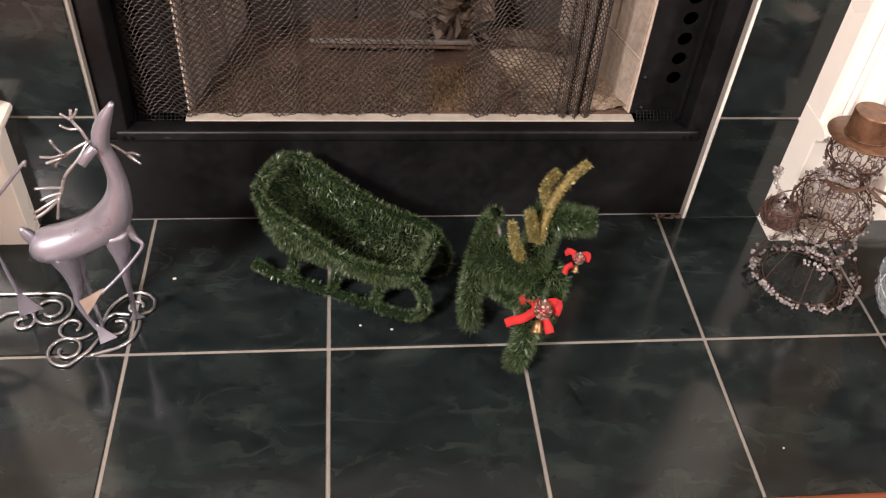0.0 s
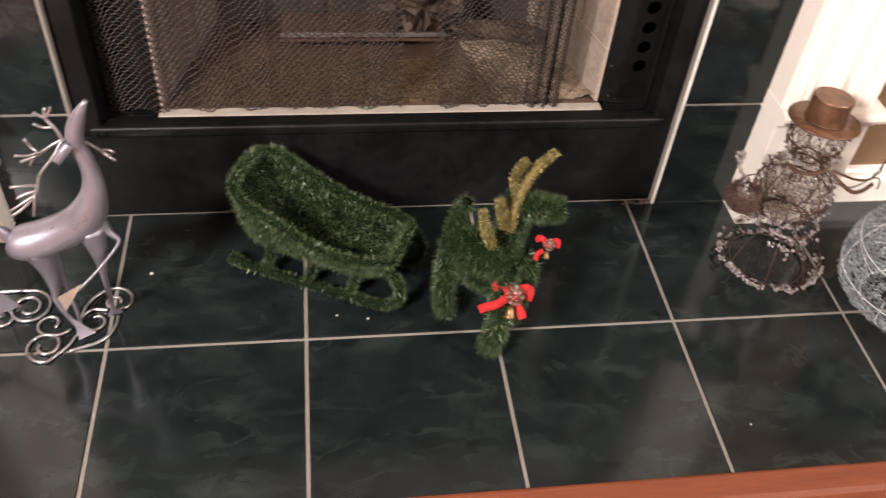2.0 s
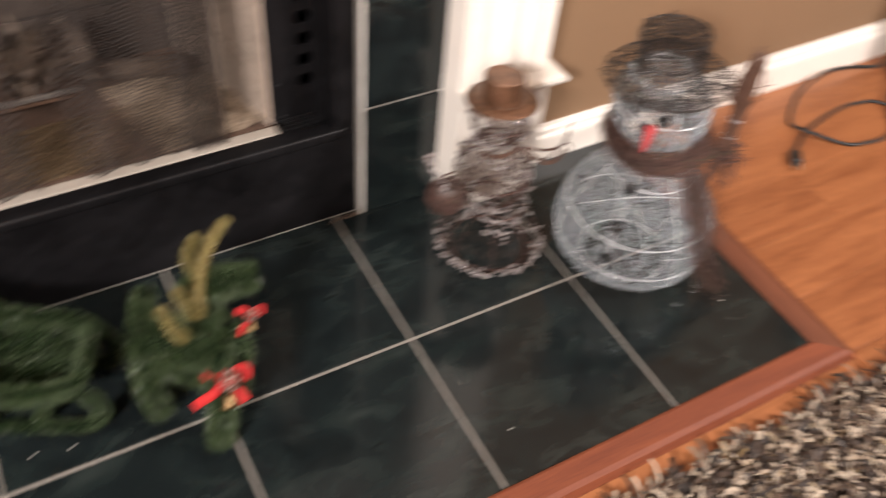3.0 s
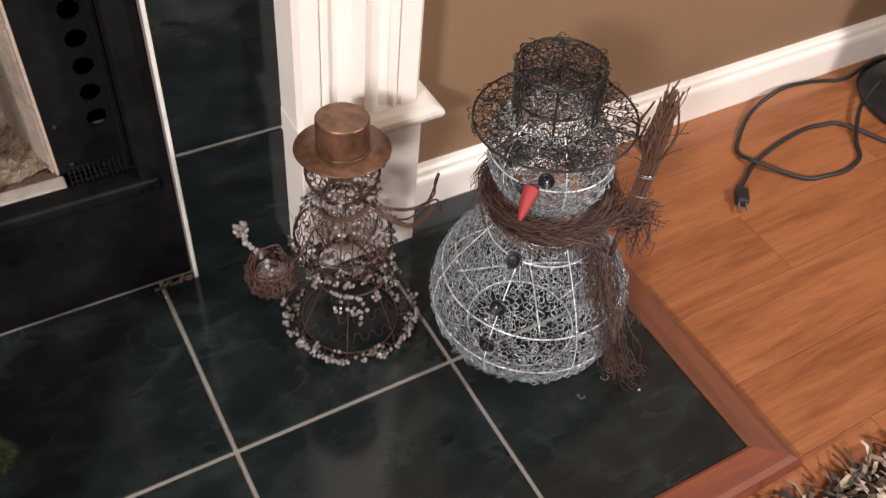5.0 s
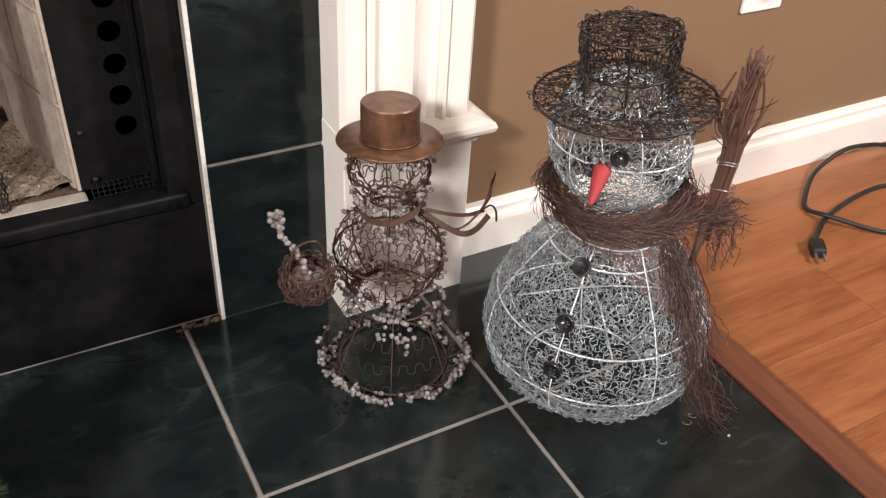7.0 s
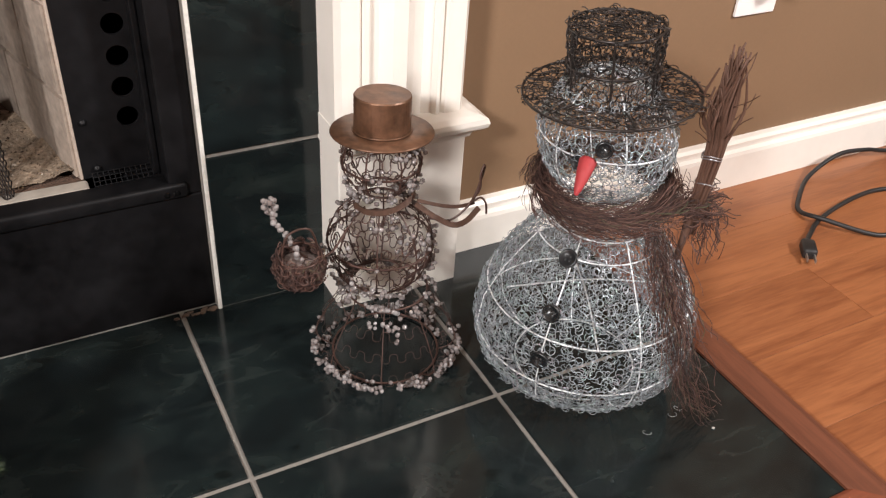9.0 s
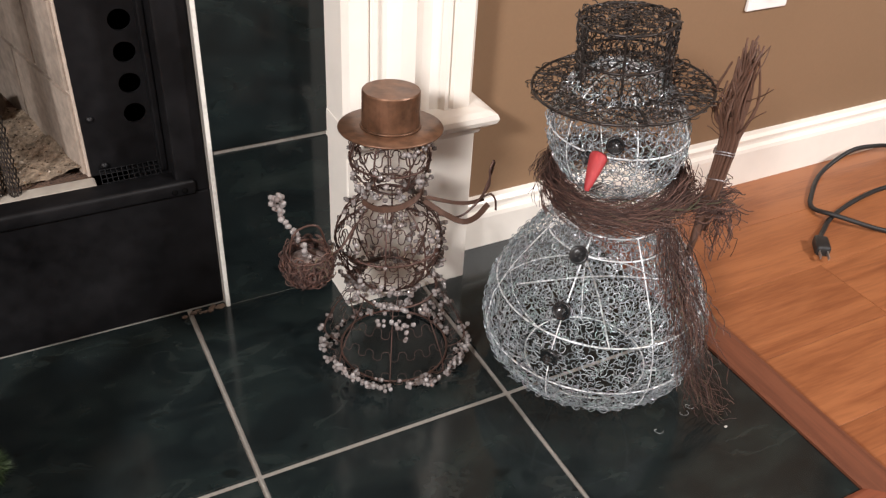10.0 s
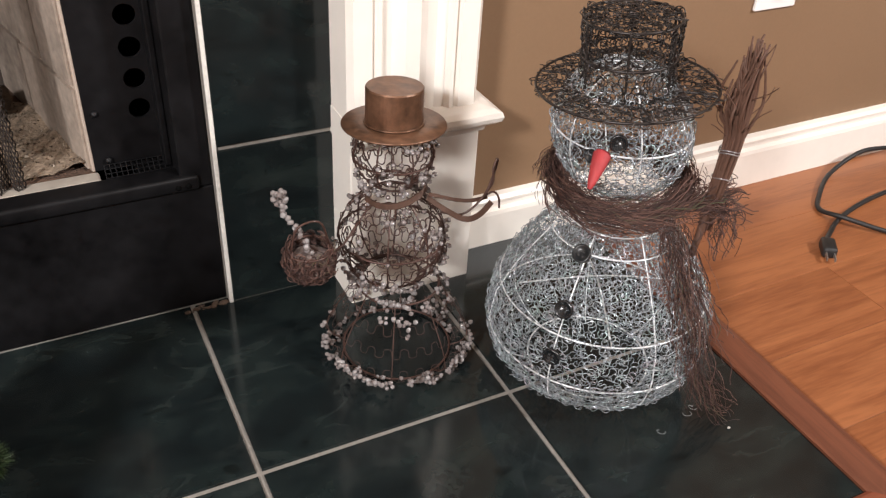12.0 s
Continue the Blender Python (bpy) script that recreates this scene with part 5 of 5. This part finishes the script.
tagged(part("frayed_end", vines([(1.374, -0.108, 0.125), (1.384, -0.124, 0.080), (1.398, -0.130, 0.046), (1.418, -0.135, 0.018), (1.440, -0.140, 0.006)], 70, 0.0044, 0.42, 0.00036), VINE, scarf), kind="stuff")
tagged(part("tassel", vines([(1.430, -0.056, 0.25), (1.427, -0.062, 0.225), (1.424, -0.068, 0.20)], 45, 0.0048, 0.6, 0.0005), VINE, scarf), kind="stuff")

# twig broom
broom = thing("twig_broom", (1.41, -0.05, 0.2), "small bundle of brown twigs tied with wire, held by the snowman", "broom")
part("handle", bar([(1.397, -0.058, 0.192, 0.0035), (1.406, -0.054, 0.230, 0.0045), (1.412, -0.052, 0.27, 0.0045)], 0.006, 14, 7), TWIG, broom)
for k in range(56):
    a, r = rng.uniform(0, 6.283), rng.uniform(0.001, 0.0095)
    flare = r * rng.uniform(1.0, 1.6)
    top = rng.uniform(0.375, 0.437)
    b = np.array((1.411 + 0.7 * r * math.cos(a), -0.053 + 0.7 * r * math.sin(a), rng.uniform(0.215, 0.26)))
    m = np.array((1.4205 + r * math.cos(a), -0.0515 + r * math.sin(a), 0.325))
    e = np.array((1.419 + flare * math.cos(a), -0.050 + flare * math.sin(a), top))
    mid = (m + e) / 2 + rng.normal(0, 0.0045, 3)
    part("twig", bar([(*b, 0.0023), (*m, 0.0022), (*mid, 0.0020), (*(e + rng.normal(0, 0.004, 3)), 0.0012)], 0.0012, 12, 4), TWIG, broom)
for k in range(14):
    a = rng.uniform(0, 6.283)
    s = np.array((1.419 + 0.008 * math.cos(a), -0.051 + 0.008 * math.sin(a), rng.uniform(0.33, 0.39)))
    d = np.array((0.026 * math.cos(a), 0.026 * math.sin(a), rng.uniform(0.02, 0.045)))
    part("thin_twig", bar([s, s + d * 0.5 + rng.normal(0, 0.004, 3), s + d + rng.normal(0, 0.004, 3)], 0.0006, 8, 3), TWIG, broom)
for z in (0.285, 0.315, 0.318):
    q = np.linspace(0, 6.4, 30)
    part("wire_tie", tubes(Geo(), np.stack([1.4175 + 0.0105 * np.cos(q), -0.052 + 0.0105 * np.sin(q), z + 0.002 * np.sin(q * 2)], -1)[None], 0.0007, 5), SILVER_ROD, broom)

# ---- by the wall ----
out = thing("wall_outlet", (1.811, WALL_Y, 0.36), "white double power outlet plate on the tan wall", "outlet")
part("plate", box(1.771, 1.851, WALL_Y - 0.006, WALL_Y, 0.2985, 0.4205, 0.002), PLASTIC_WHITE, out, "", False)
for z in (0.340, 0.383):
    rec = part("receptacle", lathe([(0.0, 0.0), (0.0172, 0.0), (0.0172, 0.0010), (0.0165, 0.0014), (0.0, 0.0014)], (1.811, WALL_Y - 0.006, z), 28, (0, -1, 0)), PLASTIC_WHITE, out, "", False)
    # No openings are cut: the slots' dark is colour on thin raised pieces.
    for x, w in ((1.8043, 0.0018), (1.8163, 0.0024)):
        part("slot", box(x, x + w, WALL_Y - 0.0078, WALL_Y - 0.0072, z - 0.001, z + 0.008), SLOT, rec, "", False)
    part("slot", lathe([(0.0022, 0), (0.0022, 0.0004)], (1.811, WALL_Y - 0.0074, z - 0.008), 10, (0, -1, 0)), SLOT, rec)
plug = thing("plug_in_freshener", (1.825, 0.266, 0.39), "white plug-in air freshener with a yellow bottle in the outlet", "air freshener")
part("casing", box(1.806, 1.856, 0.242, WALL_Y - 0.0075, 0.366, 0.434, 0.010, 3), PLASTIC_WHITE, plug)
part("bottle", lathe([(0.010, 0.0), (0.014, 0.002), (0.0145, 0.016), (0.011, 0.022), (0.010, 0.026)], (1.832, 0.263, 0.3405), 24), AMBER, plug, "small yellow glass bottle")

fan = thing("tower_stand", (2.372, 0.120, FLOOR), "black plastic tower appliance on a round glossy base", "appliance")
part("base", lathe([(0.140, 0.0), (0.143, 0.004), (0.140, 0.011), (0.120, 0.018), (0.075, 0.024), (0.055, 0.030), (0.05, 0.04)], (2.372, 0.120, FLOOR), 56), BLACK_PLASTIC, fan)
part("column", box(2.302, 2.442, 0.065, 0.185, 0.045, 0.95, 0.03, 4), BLACK_PLASTIC, fan)
part("neck", lathe([(0.05, 0.0), (0.048, 0.035)], (2.372, 0.120, FLOOR + 0.036), 28), BLACK_PLASTIC, fan)

cord = thing("power_cord", (1.9, 0.15, FLOOR), "black power cord lying looped on the wooden floor", "power cord")
Z = FLOOR + 0.0042
part("cable", bar([(1.838, 0.090, Z + 0.004), (1.868, 0.108, Z), (1.911, 0.131, Z), (1.985, 0.152, Z), (2.063, 0.163, Z), (2.110, 0.158, Z), (2.147, 0.144, Z), (2.187, 0.073, Z), (2.23, -0.03, Z), (2.30, -0.10, Z), (2.40, -0.14, Z)], 0.0040, 80, 8), BLACK_RUBBER, cord)
part("cable", bar([(2.29, 0.19, Z + 0.034), (2.225, 0.168, Z + 0.014), (2.180, 0.140, Z + 0.009), (2.134, 0.097, Z), (2.105, 0.062, Z), (2.058, 0.048, Z), (2.010, 0.052, Z), (1.965, 0.067, Z), (1.911, 0.125, Z + 0.008), (1.905, 0.165, Z), (1.933, 0.195, Z), (2.003, 0.240, Z + 0.004), (2.080, 0.252, Z + 0.025), (2.150, 0.250, Z + 0.022), (2.202, 0.250, Z + 0.010), (2.257, 0.240, Z + 0.006), (2.36, 0.255, Z + 0.012), (2.46, 0.252, Z)], 0.0040, 150, 8), BLACK_RUBBER, cord)
pl = part("plug", box(-0.011, 0.011, -0.018, 0.018, -0.009, 0.009, 0.005, 3), BLACK_RUBBER, cord)
pl.matrix_basis = Matrix.Translation(Vector((1.826, 0.074, FLOOR + 0.0095)) - ORIGIN[cord.name]) @ Matrix.Rotation(radians(-38), 4, "Z")
for v in pl.data.vertices:
    v.co += ORIGIN[cord.name]
for x in (-0.006, 0.006):
    pr = part("prong", box(x - 0.0008, x + 0.0008, -0.034, -0.018, -0.003, 0.003), STEEL, pl, "", False)
    for v in pr.data.vertices:
        v.co += ORIGIN[cord.name]

# stray wire curls shed on the tiles
for x, y, q in ((1.404, -0.112, 0.3), (1.392, -0.118, 1.9), (1.345, -0.128, 0.9)):
    s = np.linspace(0, 1, 14)
    g = tubes(Geo(), np.stack([x + 0.004 * np.cos(5 * s + q) + 0.004 * s, y + 0.004 * np.sin(5 * s + q), 0.0012 + 0.0015 * np.sin(3 * s) ** 2], -1)[None], 0.0004, 4)
    tagged(part("wire_curl", g, STRAY), "loose white wire curl shed on the dark tile", "wire curl", "stray wire curls")

# crumbs on the hearth
for x, y, r in ((0.052, 0.155, 0.003), (0.405, 0.035, 0.0022), (1.425, -0.155, 0.002), (0.97, -0.21, 0.0016), (0.355, 0.045, 0.002)):
    bm = bmesh.new()
    bmesh.ops.create_icosphere(bm, subdivisions=1, radius=r, matrix=Matrix.Translation((x, y, r * 0.7)) @ Matrix.Diagonal((1.3, 0.9, 0.7, 1)))
    tagged(part("crumb", bm, CRUMB, None, "", False), "tiny pale crumb on the dark hearth tile", "crumb", "crumbs on the hearth")
bm = bmesh.new()
for k in range(26):
    x, y, r = rng.uniform(0.90, 0.962), rng.uniform(0.292, 0.302), rng.uniform(0.0015, 0.004)
    bmesh.ops.create_icosphere(bm, subdivisions=1, radius=r, matrix=Matrix.Translation((x + 0.02 * rng.random(), y - 0.004, r * 0.4)) @ Matrix.Diagonal((1.2, 0.8, 0.6, 1)))
tagged(part("mortar_crumbs", bm, material("brown_mortar", (0.075, 0.048, 0.032), 0.95, vary=0.4), None, "", False), "crumbled brown mortar in the corner of the surround", "mortar crumbs", "", "stuff")

# ---- rug, planks and tiles: many pieces ----
rug = thing("rug", (1.2, -1.0, FLOOR), "brown and cream shag rug with long flat strands", "rug")
part("backing", box(0.2, 2.7, -1.7, -0.385, FLOOR, FLOOR + 0.006), RUG_BASE, rug, "", False)


def pile(n, x0, x1, y0, y1):
    """Flat bent strands leaning every way."""
    b = np.stack([rng.uniform(x0, x1, n), rng.uniform(y0, y1, n), np.full(n, FLOOR + 0.004)], -1)
    az, ln = rng.uniform(0, 6.283, n), rng.uniform(0.03, 0.055, n)
    lean = rng.uniform(0.3, 1.15, n)
    d = np.stack([np.cos(az) * np.sin(lean), np.sin(az) * np.sin(lean), np.cos(lean)], -1)
    side = np.stack([-np.sin(az), np.cos(az), np.zeros(n)], -1) * rng.uniform(0.0015, 0.0040, n)[:, None]
    droop = np.array((0, 0, -1.0)) * (ln * 0.45)[:, None]
    curl = rng.normal(0, 0.005, (n, 3)) * (1, 1, 0.3)
    rows = [b, b + d * (ln * 0.4)[:, None] + curl * 0.3, b + d * (ln * 0.75)[:, None] + droop * 0.25 + curl * 0.8, b + d * ln[:, None] + droop * 0.8 + curl * 1.5]
    v = np.stack([p + s * side for p in rows for s in (-1, 1)], 1)
    v[..., 2] = np.maximum(v[..., 2], FLOOR + 0.003)
    q = np.array([[0, 1, 3, 2], [2, 3, 5, 4], [4, 5, 7, 6]])
    return Geo().add(v, (np.arange(n)[:, None, None] * 8 + q).reshape(-1, 4))


tagged(part("pile", pile(25000, 0.22, 2.68, -0.80, -0.385), RUG_PILE, rug, "", True), kind="stuff")
tagged(part("outer_pile", pile(9000, 0.22, 2.68, -1.68, -0.80), RUG_PILE, rug, "", True), kind="stuff")


def slab_mesh(name, lx, ly, lz, bev, mat):
    bm = box(-lx / 2, lx / 2, -ly / 2, ly / 2, -lz, 0)
    top = [e for e in bm.edges if all(v.co.z > -1e-6 for v in e.verts)]
    bmesh.ops.bevel(bm, geom=top, offset=bev, segments=2, affect="EDGES", profile=0.5)
    me = bpy.data.meshes.new(name)
    bm.to_mesh(me)
    bm.free()
    me.materials.append(mat)
    return me


def piece(name, me, parent, m):
    ob = new(name, me)
    ob.parent = parent
    ob.matrix_basis = m
    return ob


floor_ob = bpy.data.objects["floor"]
PW, PL = 0.125, 0.92
plank = slab_mesh("plank", PL - 0.0008, PW - 0.0006, 0.004, 0.0004, OAK)
for j in range(6):
    y = 0.277 - PW * (j + 0.35)
    x = 1.5585 + PL / 2 - 0.92 * ((j * 0.37) % 1)
    while x < 3.3:
        if x - PL / 2 >= 1.557:
            piece("plank", plank, floor_ob, pose(x, y, FLOOR))
        elif x + PL / 2 > 1.58:
            w = x + PL / 2 - 1.558
            piece("plank", slab_mesh("plank", w - 0.0008, PW - 0.0006, 0.004, 0.0004, OAK), floor_ob, pose(1.558 + w / 2, y, FLOOR))
        x += PL

GAP = 0.0062
full = slab_mesh("tile", T - GAP, T - GAP, 0.006, 0.0012, TILE)
front = slab_mesh("tile", T - GAP, 0.2895 - GAP / 2, 0.006, 0.0012, TILE)
end_b = slab_mesh("tile", 1.5 - 4 * T - GAP / 2, T - GAP, 0.006, 0.0012, TILE)
end_f = slab_mesh("tile", 1.5 - 4 * T - GAP / 2, 0.2895 - GAP / 2, 0.006, 0.0012, TILE)
for i in range(-4, 5):
    last = i == 4
    cx = 4 * T + GAP / 2 + (1.5 - 4 * T - GAP / 2) / 2 if last else (i + 0.5) * T
    piece("tile", end_b if last else full, hearth, pose(cx, T / 2, 0))
    piece("tile", end_f if last else front, hearth, pose(cx, -GAP / 2 - (0.2895 - GAP / 2) / 2, 0))
for nm, x0, x1 in (("wall_surround_right", 0.9660, 1.1275), ("wall_surround_left", -0.2275, -0.0555)):
    par = bpy.data.objects[nm]
    w = x1 - x0
    for z0, z1 in ((0.003, 0.2265), (0.2325, 0.5285), (0.5345, 0.8335), (0.8395, 1.1385)):
        piece("tile", slab_mesh("tile", w, z1 - z0, 0.006, 0.0012, TILE), par, Matrix.Translation(((x0 + x1) / 2, 0.288, (z0 + z1) / 2)) @ Matrix.Rotation(radians(90), 4, "X"))
